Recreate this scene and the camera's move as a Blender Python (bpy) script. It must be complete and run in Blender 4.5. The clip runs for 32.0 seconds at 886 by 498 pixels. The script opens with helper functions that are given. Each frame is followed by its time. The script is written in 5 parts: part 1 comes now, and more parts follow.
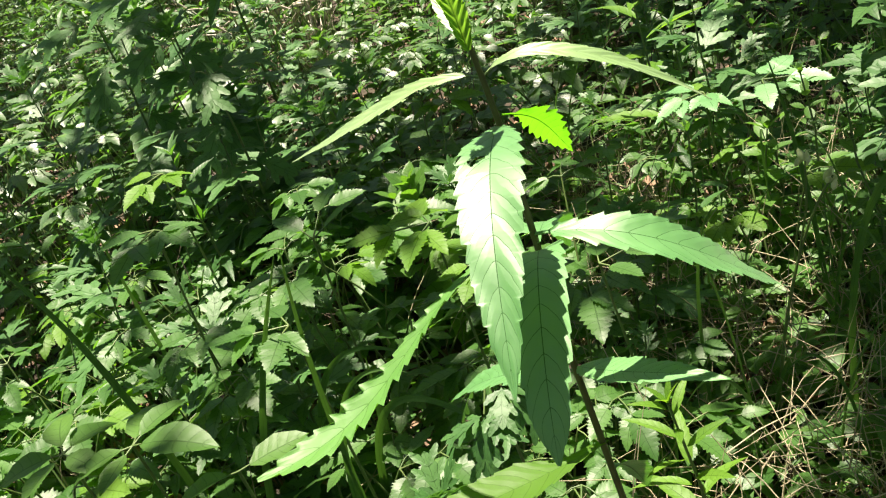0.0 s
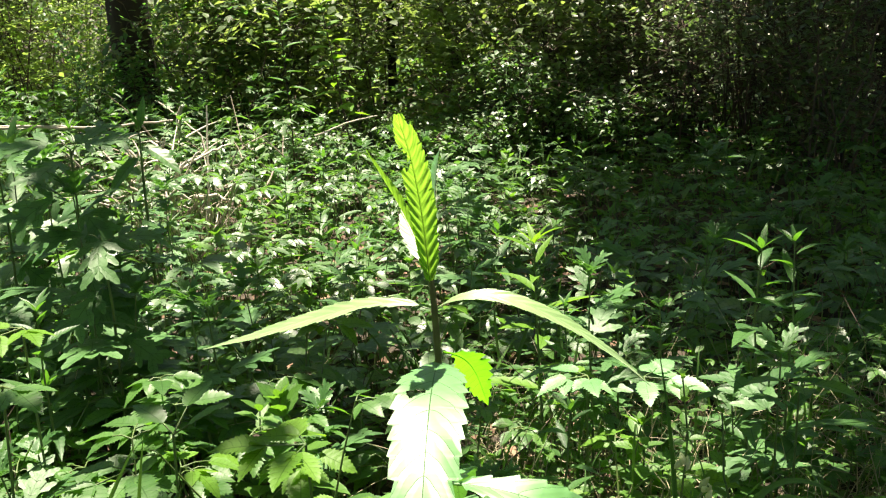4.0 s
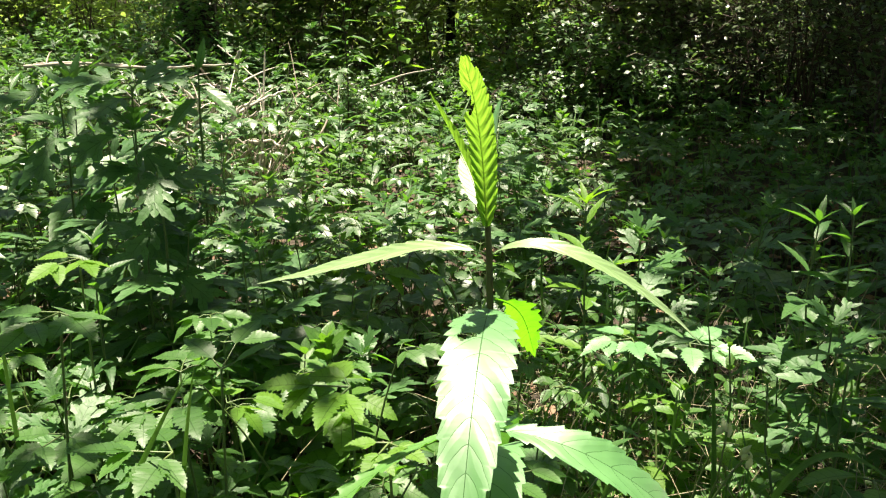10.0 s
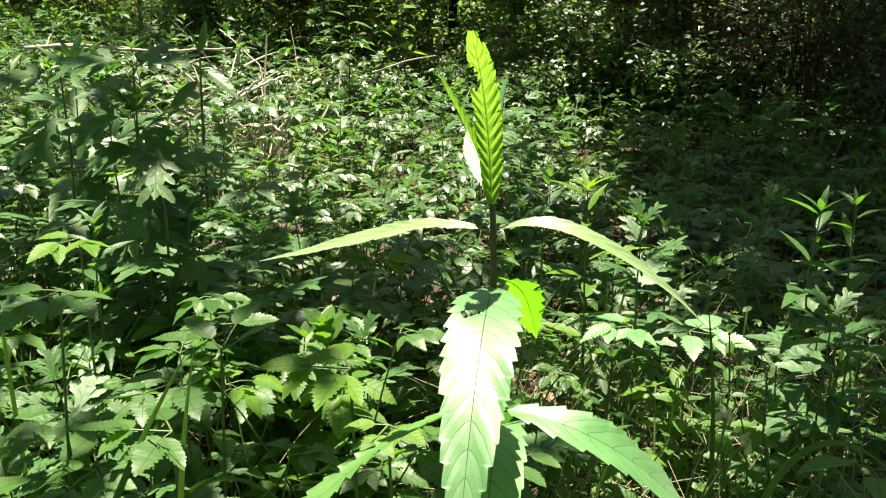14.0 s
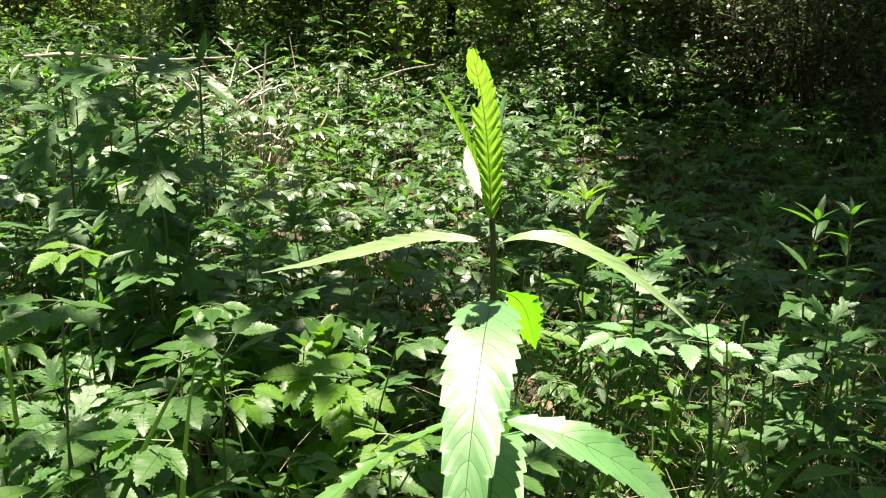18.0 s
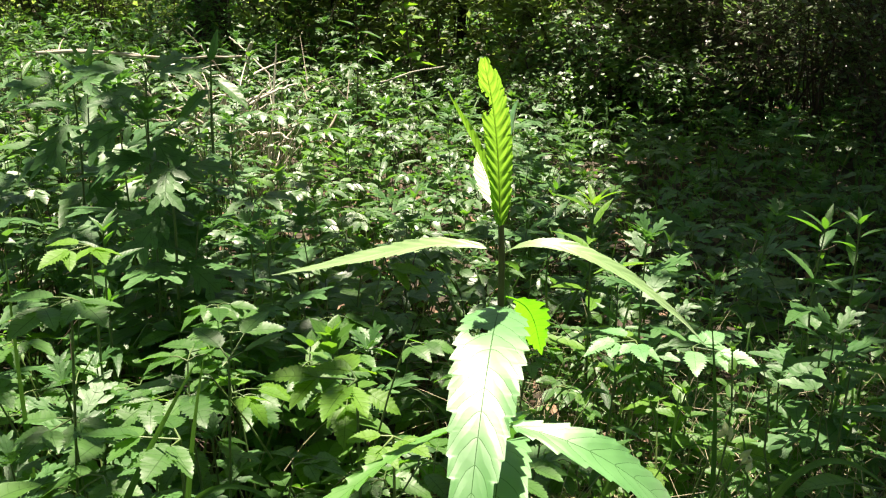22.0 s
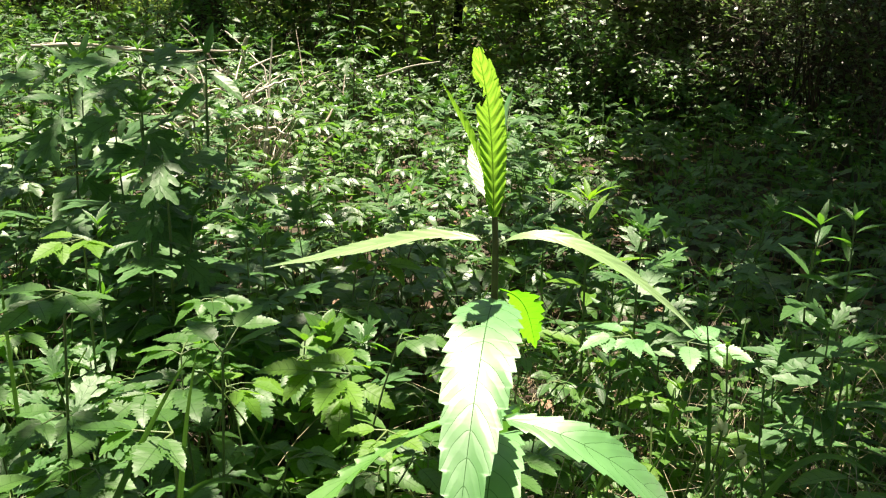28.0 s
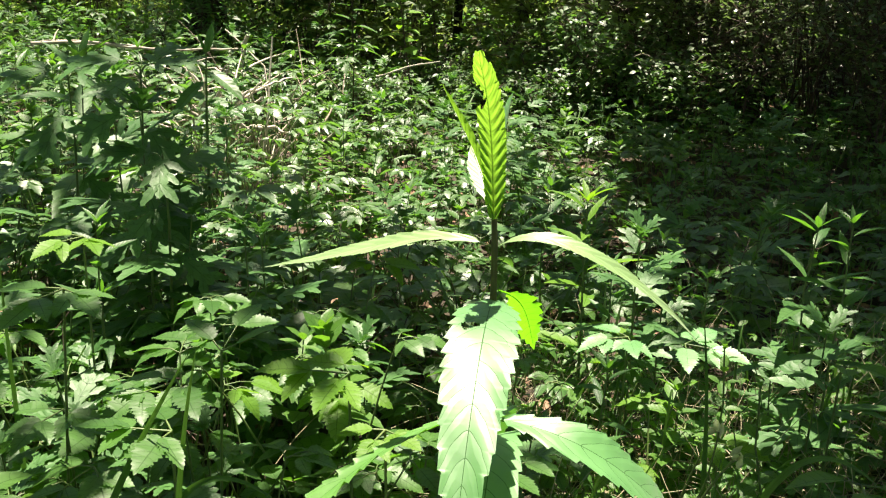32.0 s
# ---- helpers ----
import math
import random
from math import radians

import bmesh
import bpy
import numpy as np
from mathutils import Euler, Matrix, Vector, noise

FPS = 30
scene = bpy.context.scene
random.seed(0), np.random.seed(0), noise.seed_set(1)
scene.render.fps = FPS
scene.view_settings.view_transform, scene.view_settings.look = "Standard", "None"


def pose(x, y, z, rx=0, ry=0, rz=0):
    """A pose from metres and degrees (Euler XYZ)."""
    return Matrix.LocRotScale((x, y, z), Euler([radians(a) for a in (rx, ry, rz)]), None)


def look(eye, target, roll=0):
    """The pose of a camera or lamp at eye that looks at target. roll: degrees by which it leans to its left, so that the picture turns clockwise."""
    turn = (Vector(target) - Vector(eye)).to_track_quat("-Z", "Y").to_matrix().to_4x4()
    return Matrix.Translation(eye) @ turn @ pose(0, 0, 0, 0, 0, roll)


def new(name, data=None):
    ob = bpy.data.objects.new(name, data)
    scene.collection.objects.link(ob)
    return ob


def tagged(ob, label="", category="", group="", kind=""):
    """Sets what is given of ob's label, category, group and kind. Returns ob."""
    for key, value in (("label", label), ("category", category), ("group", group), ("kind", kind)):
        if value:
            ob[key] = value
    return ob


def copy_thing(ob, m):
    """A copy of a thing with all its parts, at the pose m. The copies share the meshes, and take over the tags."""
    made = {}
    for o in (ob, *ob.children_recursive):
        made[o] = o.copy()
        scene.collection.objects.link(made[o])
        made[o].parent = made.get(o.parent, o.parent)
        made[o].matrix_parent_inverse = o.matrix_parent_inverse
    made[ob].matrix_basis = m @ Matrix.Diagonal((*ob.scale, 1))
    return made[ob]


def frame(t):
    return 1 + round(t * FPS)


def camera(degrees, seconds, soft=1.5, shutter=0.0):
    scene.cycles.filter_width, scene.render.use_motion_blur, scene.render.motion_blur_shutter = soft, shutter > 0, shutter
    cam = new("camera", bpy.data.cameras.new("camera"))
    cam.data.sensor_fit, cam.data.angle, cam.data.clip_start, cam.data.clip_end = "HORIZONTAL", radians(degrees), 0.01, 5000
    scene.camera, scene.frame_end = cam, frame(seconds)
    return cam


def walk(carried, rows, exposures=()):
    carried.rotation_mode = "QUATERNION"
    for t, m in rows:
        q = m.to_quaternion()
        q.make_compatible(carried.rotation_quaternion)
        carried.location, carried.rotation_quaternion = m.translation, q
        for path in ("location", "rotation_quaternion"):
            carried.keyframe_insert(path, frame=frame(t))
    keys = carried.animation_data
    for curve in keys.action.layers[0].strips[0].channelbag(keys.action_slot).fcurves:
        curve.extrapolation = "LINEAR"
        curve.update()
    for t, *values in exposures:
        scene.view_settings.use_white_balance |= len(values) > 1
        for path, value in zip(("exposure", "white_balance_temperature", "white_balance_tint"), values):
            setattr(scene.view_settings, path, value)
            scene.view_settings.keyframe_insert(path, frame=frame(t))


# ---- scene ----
SUN, SKY = 5.0, 0.038
EXPOSURES = [(0.0, 1.72, 7150, 15.0), (1.5, 1.9, 7150, 15.0), (3.0, 2.0, 7150, 15.0), (4.5, 2.0, 7150, 15.0), (8.0, 1.84, 7150, 15.0), (32.0, 1.84, 7150, 15.0)]
cam = camera(50.58, 32.0, 1.2)
# seconds, place, then turn to the left, up and roll in degrees
PATH = [
    (0.0, 0.0521, -0.0144, 0.9338, 9.518, -27.870, -20.871),
    (0.5, 0.0697, -0.0127, 0.9471, 8.676, -25.517, -23.006),
    (1.0, 0.0425, -0.0260, 0.9622, 7.806, -22.886, -21.738),
    (1.5, 0.0027, -0.0228, 0.9730, 7.351, -18.669, -12.637),
    (2.0, -0.0072, 0.0091, 0.9362, 2.647, -15.800, -5.631),
    (2.5, 0.0013, 0.0125, 0.9265, -0.827, -14.615, -3.412),
    (3.0, 0.0010, 0.0038, 0.9343, -3.692, -13.972, -3.605),
    (3.5, 0.0029, 0.0090, 0.9263, -3.630, -14.597, -3.329),
    (4.0, 0.0049, 0.0048, 0.9303, -3.002, -15.528, -2.852),
    (4.5, 0.0055, 0.0066, 0.9268, -2.584, -16.473, -2.148),
    (6.5, 0.0055, 0.0013, 0.9335, -0.806, -17.511, -1.799),
    (7.0, 0.0032, 0.0000, 0.9336, -0.354, -17.304, -1.738),
    (7.5, 0.0028, -0.0001, 0.9330, -0.128, -17.130, -1.904),
    (8.0, -0.0008, -0.0009, 0.9301, -0.132, -17.077, -1.280),
    (8.5, -0.0015, 0.0037, 0.9247, 0.072, -17.477, -0.248),
    (9.0, 0.0006, 0.0016, 0.9257, 0.245, -17.779, -0.637),
    (9.5, -0.0004, -0.0010, 0.9268, 0.141, -17.820, -0.598),
    (10.0, -0.0007, 0.0028, 0.9238, 0.048, -17.991, -0.571),
    (10.5, -0.0019, 0.0042, 0.9220, -0.051, -18.101, -0.676),
    (11.0, -0.0030, 0.0039, 0.9204, -0.179, -18.208, -0.534),
    (11.5, -0.0028, 0.0036, 0.9204, -0.175, -18.364, -0.101),
    (12.0, -0.0038, 0.0031, 0.9191, -0.214, -18.319, -0.097),
    (12.5, -0.0026, 0.0026, 0.9192, -0.293, -18.446, -0.023),
    (13.0, -0.0043, 0.0018, 0.9203, -0.205, -18.548, 0.139),
    (13.5, -0.0013, 0.0036, 0.9170, -0.078, -18.647, -0.059),
    (14.0, -0.0033, 0.0030, 0.9174, -0.008, -18.664, 0.183),
    (14.5, -0.0038, 0.0028, 0.9178, 0.010, -18.717, 0.294),
    (16.5, -0.0043, -0.0001, 0.9202, 0.017, -18.493, 0.069),
    (17.0, -0.0038, -0.0026, 0.9228, -0.024, -18.397, 0.104),
    (17.5, -0.0039, -0.0035, 0.9234, -0.058, -18.283, 0.178),
    (18.0, -0.0047, -0.0033, 0.9228, -0.134, -18.217, 0.208),
    (18.5, -0.0044, -0.0025, 0.9217, -0.062, -18.289, 0.317),
    (19.0, 0.0000, -0.0000, 0.9200, -0.000, -18.500, -0.000),
    (19.5, -0.0018, 0.0012, 0.9194, 0.175, -18.885, 0.494),
    (20.0, -0.0026, -0.0010, 0.9214, 0.340, -18.925, 0.601),
    (20.5, -0.0038, -0.0047, 0.9240, 0.314, -18.698, 0.841),
    (21.0, -0.0047, -0.0062, 0.9266, 0.353, -18.485, 1.003),
    (21.5, -0.0048, -0.0082, 0.9289, 0.325, -18.256, 0.827),
    (22.0, -0.0060, -0.0069, 0.9267, 0.288, -18.151, 0.988),
    (22.5, -0.0024, -0.0046, 0.9253, 0.220, -18.255, 0.667),
    (23.0, -0.0014, -0.0061, 0.9262, 0.136, -18.306, 0.529),
    (23.5, -0.0018, -0.0046, 0.9264, 0.087, -18.292, 0.556),
    (24.0, -0.0036, -0.0040, 0.9245, 0.051, -18.371, 0.698),
    (24.5, -0.0043, -0.0030, 0.9239, 0.035, -18.430, 0.792),
    (25.0, -0.0038, -0.0054, 0.9266, 0.052, -18.347, 0.835),
    (25.5, -0.0009, -0.0058, 0.9266, -0.037, -18.415, 0.586),
    (27.5, -0.0050, -0.0056, 0.9241, -0.005, -18.373, 1.236),
    (28.0, -0.0045, -0.0042, 0.9235, 0.029, -18.396, 1.263),
    (28.5, -0.0043, -0.0047, 0.9245, -0.065, -18.352, 1.417),
    (29.0, -0.0057, -0.0047, 0.9235, -0.052, -18.350, 1.746),
    (29.5, -0.0065, -0.0062, 0.9243, -0.057, -18.353, 2.038),
    (30.0, -0.0046, -0.0071, 0.9240, -0.058, -18.337, 1.787),
    (30.5, -0.0053, -0.0053, 0.9225, -0.035, -18.426, 1.380),
    (31.0, -0.0046, -0.0038, 0.9210, -0.014, -18.538, 1.378),
    (31.5, -0.0063, -0.0057, 0.9235, -0.054, -18.528, 1.502),
    (32.0, -0.0052, -0.0072, 0.9255, -0.078, -18.417, 1.690),
]


def aimed(x, y, z, yaw, pitch, roll):
    ahead = Vector((-math.sin(radians(yaw)) * math.cos(radians(pitch)), math.cos(radians(yaw)) * math.cos(radians(pitch)), math.sin(radians(pitch))))
    eye = Vector((x, y, z))
    return look(eye, eye + ahead, roll)


walk(cam, [(t, aimed(*row)) for t, *row in PATH], EXPOSURES)
# ---- end of path ----

# ---- world and sun ----
SUN_TO = Vector((0.0, 0.21, 0.98)).normalized()
world = bpy.data.worlds.new("world")
scene.world = world
world.use_nodes = True
wn, wl = world.node_tree.nodes, world.node_tree.links
sky = wn.new("ShaderNodeTexSky")
sky.sky_type, sky.sun_disc = "NISHITA", False
sky.sun_elevation = math.asin(SUN_TO.z)
sky.sun_rotation = math.atan2(SUN_TO.x, SUN_TO.y)
wl.new(sky.outputs["Color"], wn["Background"].inputs["Color"])
wn["Background"].inputs["Strength"].default_value = SKY
lamp = bpy.data.lights.new("sun", "SUN")
lamp.energy, lamp.angle, lamp.color = SUN, radians(0.5), (1.0, 0.95, 0.84)
sun = new("sun", lamp)
sun.matrix_world = look(SUN_TO * 30, (0, 0, 0))


# ---- materials ----
def material(name):
    m = bpy.data.materials.new(name)
    m.use_nodes = True
    t = m.node_tree
    return m, t.nodes, t.links, t.nodes["Principled BSDF"], t.nodes["Material Output"]


def math_node(n, l, op, a, b=None):
    k = n.new("ShaderNodeMath")
    k.operation = op
    for i, v in enumerate((a, b)):
        if v is None:
            continue
        if isinstance(v, (int, float)):
            k.inputs[i].default_value = v
        else:
            l.new(v, k.inputs[i])
    return k.outputs[0]


def ramp(n, l, fac, stops):
    r = n.new("ShaderNodeValToRGB")
    while len(r.color_ramp.elements) < len(stops):
        r.color_ramp.elements.new(0.5)
    for e, (p, c) in zip(r.color_ramp.elements, stops):
        e.position, e.color = p, (*c, 1)
    l.new(fac, r.inputs[0])
    return r.outputs[0]


def noise_tex(n, l, scale, detail=3.0, coord="Object"):
    c = n.new("ShaderNodeTexCoord")
    x = n.new("ShaderNodeTexNoise")
    x.inputs["Scale"].default_value, x.inputs["Detail"].default_value = scale, detail
    l.new(c.outputs[coord], x.inputs["Vector"])
    return x.outputs["Fac"]


def mixed(n, l, fac, a, b, kind="MIX"):
    k = n.new("ShaderNodeMix")
    k.data_type, k.blend_type = "RGBA", kind
    if isinstance(fac, (int, float)):
        k.inputs[0].default_value = fac
    else:
        l.new(fac, k.inputs[0])
    for i, v in ((6, a), (7, b)):
        if isinstance(v, tuple):
            k.inputs[i].default_value = (*v, 1)
        else:
            l.new(v, k.inputs[i])
    return k.outputs[2]


def leaf_material(name, dark, light, glow, through_share=0.4, rough=0.45, veins=9.0, vein_tint=0.35, gloss=0.5, relief=0.07, vein_wide=0.03, mid_wide=0.045, wander=0.3):
    """A thin leaf: mottled green, side veins from its UV (u across, v along), light shining through it."""
    m, n, l, p, out = material(name)
    geo, info, uv = n.new("ShaderNodeNewGeometry"), n.new("ShaderNodeObjectInfo"), n.new("ShaderNodeUVMap")
    pick = math_node(n, l, "FRACT", math_node(n, l, "ADD", geo.outputs["Random Per Island"], info.outputs["Random"]))
    mott = noise_tex(n, l, 55.0, 4.0)
    tone = math_node(n, l, "ADD", math_node(n, l, "MULTIPLY", pick, 0.75), math_node(n, l, "MULTIPLY", math_node(n, l, "SUBTRACT", mott, 0.35), 0.8))
    col = ramp(n, l, tone, [(0.05, dark), (0.95, light)])
    sep = n.new("ShaderNodeSeparateXYZ")
    l.new(uv.outputs[0], sep.inputs[0])
    across = math_node(n, l, "ABSOLUTE", math_node(n, l, "SUBTRACT", math_node(n, l, "MULTIPLY", sep.outputs[0], 2.0), 1.0))
    phase = math_node(n, l, "MULTIPLY", math_node(n, l, "SUBTRACT", sep.outputs[1], math_node(n, l, "MULTIPLY", math_node(n, l, "POWER", across, 1.5), 0.11)), veins)
    phase = math_node(n, l, "ADD", phase, math_node(n, l, "MULTIPLY", noise_tex(n, l, 90.0, 1.0), wander))
    saw = math_node(n, l, "ABSOLUTE", math_node(n, l, "SUBTRACT", math_node(n, l, "FRACT", phase), 0.5))
    soft = n.new("ShaderNodeMapRange")
    soft.interpolation_type = "SMOOTHSTEP"
    soft.inputs["From Min"].default_value, soft.inputs["From Max"].default_value = 0.5 - 1.9 * vein_wide, 0.5 - 0.3 * vein_wide
    l.new(saw, soft.inputs["Value"])
    side = soft.outputs["Result"]
    mid = math_node(n, l, "LESS_THAN", across, mid_wide)
    vein = math_node(n, l, "MAXIMUM", side, mid)
    dimple = math_node(n, l, "SMOOTH_MIN", math_node(n, l, "MULTIPLY", math_node(n, l, "SUBTRACT", 0.5, saw), 3.0), math_node(n, l, "MULTIPLY", across, 5.0))
    dimple.node.inputs[2].default_value = 0.3
    veined = mixed(n, l, math_node(n, l, "MULTIPLY", vein, vein_tint), col, tuple(0.35 * d for d in dark))
    l.new(veined, p.inputs["Base Color"])
    p.inputs["Roughness"].default_value = rough
    l.new(math_node(n, l, "MULTIPLY", math_node(n, l, "SUBTRACT", 1.0, math_node(n, l, "MULTIPLY", vein, min(1.0, vein_tint))), gloss), p.inputs["Specular IOR Level"])
    bump = n.new("ShaderNodeBump")
    bump.inputs["Strength"].default_value, bump.inputs["Distance"].default_value = relief, 0.002
    fine = noise_tex(n, l, 240.0, 2.0)
    l.new(math_node(n, l, "ADD", dimple, math_node(n, l, "MULTIPLY", fine, 0.3)), bump.inputs["Height"])
    l.new(bump.outputs[0], p.inputs["Normal"])
    tr = n.new("ShaderNodeBsdfTranslucent")
    thick = mixed(n, l, math_node(n, l, "MULTIPLY", vein, 0.75), glow, tuple(0.35 * g for g in glow))
    l.new(mixed(n, l, math_node(n, l, "MULTIPLY", mott, 0.5), thick, tuple(0.55 * g for g in glow)), tr.inputs["Color"])
    mix = n.new("ShaderNodeMixShader")
    mix.inputs[0].default_value = through_share
    l.new(p.outputs[0], mix.inputs[1])
    l.new(tr.outputs[0], mix.inputs[2])
    l.new(mix.outputs[0], out.inputs["Surface"])
    return m


def rough_material(name, stops, scale, rough=0.85, bump=0.4, dist=0.01, stretch=None):
    """Bark, soil, dead wood: two scales of noise in colour and relief."""
    m, n, l, p, out = material(name)
    c = n.new("ShaderNodeTexCoord")
    mp = n.new("ShaderNodeMapping")
    mp.inputs["Scale"].default_value = stretch or (1, 1, 1)
    l.new(c.outputs["Object"], mp.inputs["Vector"])
    both = []
    for s in (scale, scale * 6.3):
        x = n.new("ShaderNodeTexNoise")
        x.inputs["Scale"].default_value, x.inputs["Detail"].default_value = s, 5.0
        l.new(mp.outputs[0], x.inputs["Vector"])
        both.append(x.outputs["Fac"])
    h = math_node(n, l, "ADD", math_node(n, l, "MULTIPLY", both[0], 0.6), math_node(n, l, "MULTIPLY", both[1], 0.4))
    geo, info = n.new("ShaderNodeNewGeometry"), n.new("ShaderNodeObjectInfo")
    pick = math_node(n, l, "FRACT", math_node(n, l, "ADD", geo.outputs["Random Per Island"], info.outputs["Random"]))
    l.new(ramp(n, l, math_node(n, l, "ADD", h, math_node(n, l, "MULTIPLY", math_node(n, l, "SUBTRACT", pick, 0.5), 0.3)), stops), p.inputs["Base Color"])
    p.inputs["Roughness"].default_value = rough
    b = n.new("ShaderNodeBump")
    b.inputs["Strength"].default_value, b.inputs["Distance"].default_value = bump, dist
    l.new(h, b.inputs["Height"])
    l.new(b.outputs[0], p.inputs["Normal"])
    return m


M_MAIN = leaf_material("broad_leaf", (0.056, 0.185, 0.048), (0.122, 0.30, 0.100), (0.20, 0.66, 0.05), 0.14, 0.47, 14, 0.85, 0.88, 0.07, 0.015, 0.016)
M_MAIN.node_tree.nodes["Principled BSDF"].inputs["Sheen Weight"].default_value = 0.12
M_MAIN.node_tree.nodes["Principled BSDF"].inputs["Sheen Roughness"].default_value = 0.45
# paler copy of broad_leaf: blown-out sunlight put into its colour
M_SUN_WHITE = leaf_material("sun_whitened_leaf", (0.15, 0.27, 0.085), (0.23, 0.355, 0.145), (0.30, 0.60, 0.06), 0.16, 0.48, 12, 0.35, 0.85, 0.12, 0.014, 0.016)
M_SUN_WHITE.node_tree.nodes["Principled BSDF"].inputs["Sheen Weight"].default_value = 0.3
M_TIP = leaf_material("young_tip_leaf", (0.10, 0.22, 0.03), (0.16, 0.30, 0.05), (0.37, 0.76, 0.06), 0.66, 0.5, 15, 0.6, 0.4, 0.35, 0.11, 0.055, 1.0)
# variant of broad_leaf for one leaf, with the sun through it put into its colour
M_SUNLIT = leaf_material("sunlit_green_leaf", (0.055, 0.17, 0.03), (0.115, 0.28, 0.062), (0.20, 0.62, 0.03), 0.32, 0.5, 12, 0.55, 0.5, 0.1, 0.016, 0.016)
M_SMALL = leaf_material("thin_green_leaf", (0.08, 0.20, 0.02), (0.13, 0.28, 0.04), (0.16, 0.55, 0.015), 0.6, 0.5, 12, 0.35, 0.4, 0.1, 0.02, 0.012)
M_MAIN_STEM = rough_material("purple_green_stem", [(0.3, (0.045, 0.026, 0.018)), (0.7, (0.085, 0.10, 0.028))], 60, 0.5, 0.2, 0.001, (1, 1, 0.2))
M_ELDER = leaf_material("elder_leaf", (0.032, 0.098, 0.018), (0.078, 0.185, 0.040), (0.17, 0.46, 0.03), 0.38, 0.45, 7, 0.45, 0.5, 0.06)
# far-carpet copy of elder_leaf, greyed and glossed for whiter sun glints
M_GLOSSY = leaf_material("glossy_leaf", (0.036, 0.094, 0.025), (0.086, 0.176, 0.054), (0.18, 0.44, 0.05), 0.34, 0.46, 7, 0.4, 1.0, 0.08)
M_YOUNG = leaf_material("young_leaf", (0.075, 0.185, 0.018), (0.125, 0.26, 0.03), (0.26, 0.54, 0.025), 0.42, 0.5, 7, 0.5, 0.35, 0.12)
M_LOBED = leaf_material("lobed_leaf", (0.030, 0.100, 0.024), (0.070, 0.18, 0.045), (0.11, 0.32, 0.035), 0.30, 0.5, 4, 0.4, 0.55, 0.1)
M_LANCE = leaf_material("lance_leaf", (0.026, 0.088, 0.020), (0.062, 0.155, 0.036), (0.15, 0.42, 0.03), 0.36, 0.46, 9, 0.4, 0.5, 0.12)
M_OVAL = leaf_material("oval_leaf", (0.040, 0.115, 0.018), (0.090, 0.20, 0.034), (0.19, 0.46, 0.03), 0.38, 0.48, 6, 0.4, 0.45, 0.12)
M_GRASS = leaf_material("grass_blade", (0.034, 0.095, 0.02), (0.075, 0.165, 0.038), (0.11, 0.28, 0.03), 0.3, 0.5, 1, 0.2, 0.4)
M_BUSH = leaf_material("bush_leaf", (0.040, 0.070, 0.024), (0.090, 0.130, 0.050), (0.18, 0.32, 0.07), 0.38, 0.36, 5, 0.2, 0.7)
M_TREE = leaf_material("tree_leaf", (0.048, 0.09, 0.028), (0.10, 0.165, 0.055), (0.32, 0.47, 0.09), 0.47, 0.45, 5, 0.2, 0.45)
# bush leaf lightened so that full sun is put into its colour
M_SUN_TINT = leaf_material("sun_tinted_bush_leaf", (0.10, 0.18, 0.035), (0.18, 0.29, 0.07), (0.45, 0.66, 0.12), 0.5, 0.45, 5, 0.2, 0.5)
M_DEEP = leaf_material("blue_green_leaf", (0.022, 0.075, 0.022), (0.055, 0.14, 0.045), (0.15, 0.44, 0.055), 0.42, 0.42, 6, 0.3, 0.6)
M_STALK = rough_material("green_stalk", [(0.3, (0.05, 0.10, 0.025)), (0.7, (0.11, 0.16, 0.045))], 40, 0.5, 0.2, 0.001)
M_BARK = rough_material("bark", [(0.3, (0.010, 0.007, 0.006)), (0.7, (0.035, 0.025, 0.020))], 9, 0.95, 1.0, 0.02, (1, 1, 0.25))
M_TWIG = rough_material("thicket_twig", [(0.3, (0.035, 0.024, 0.018)), (0.7, (0.10, 0.068, 0.05))], 20, 0.9, 0.5, 0.004)
M_DEAD = rough_material("dead_wood", [(0.3, (0.16, 0.12, 0.09)), (0.7, (0.38, 0.32, 0.26))], 25, 0.9, 0.6, 0.004, (1, 1, 1))
M_PALE = rough_material("bleached_wood", [(0.3, (0.30, 0.26, 0.21)), (0.7, (0.55, 0.50, 0.43))], 30, 0.85, 0.4, 0.003)
M_SOIL = rough_material("forest_soil", [(0.3, (0.02, 0.015, 0.01)), (0.7, (0.06, 0.045, 0.03))], 7, 0.98, 0.9, 0.03)
M_LITTER = rough_material("dry_leaf", [(0.25, (0.06, 0.032, 0.018)), (0.75, (0.27, 0.165, 0.10))], 30, 0.8, 0.4, 0.002)
M_STRAW = rough_material("straw", [(0.3, (0.20, 0.17, 0.10)), (0.7, (0.40, 0.35, 0.23))], 40, 0.8, 0.3, 0.001)
M_BUD = rough_material("pale_bud", [(0.3, (0.30, 0.36, 0.15)), (0.7, (0.52, 0.55, 0.32))], 60, 0.6, 0.2, 0.001)


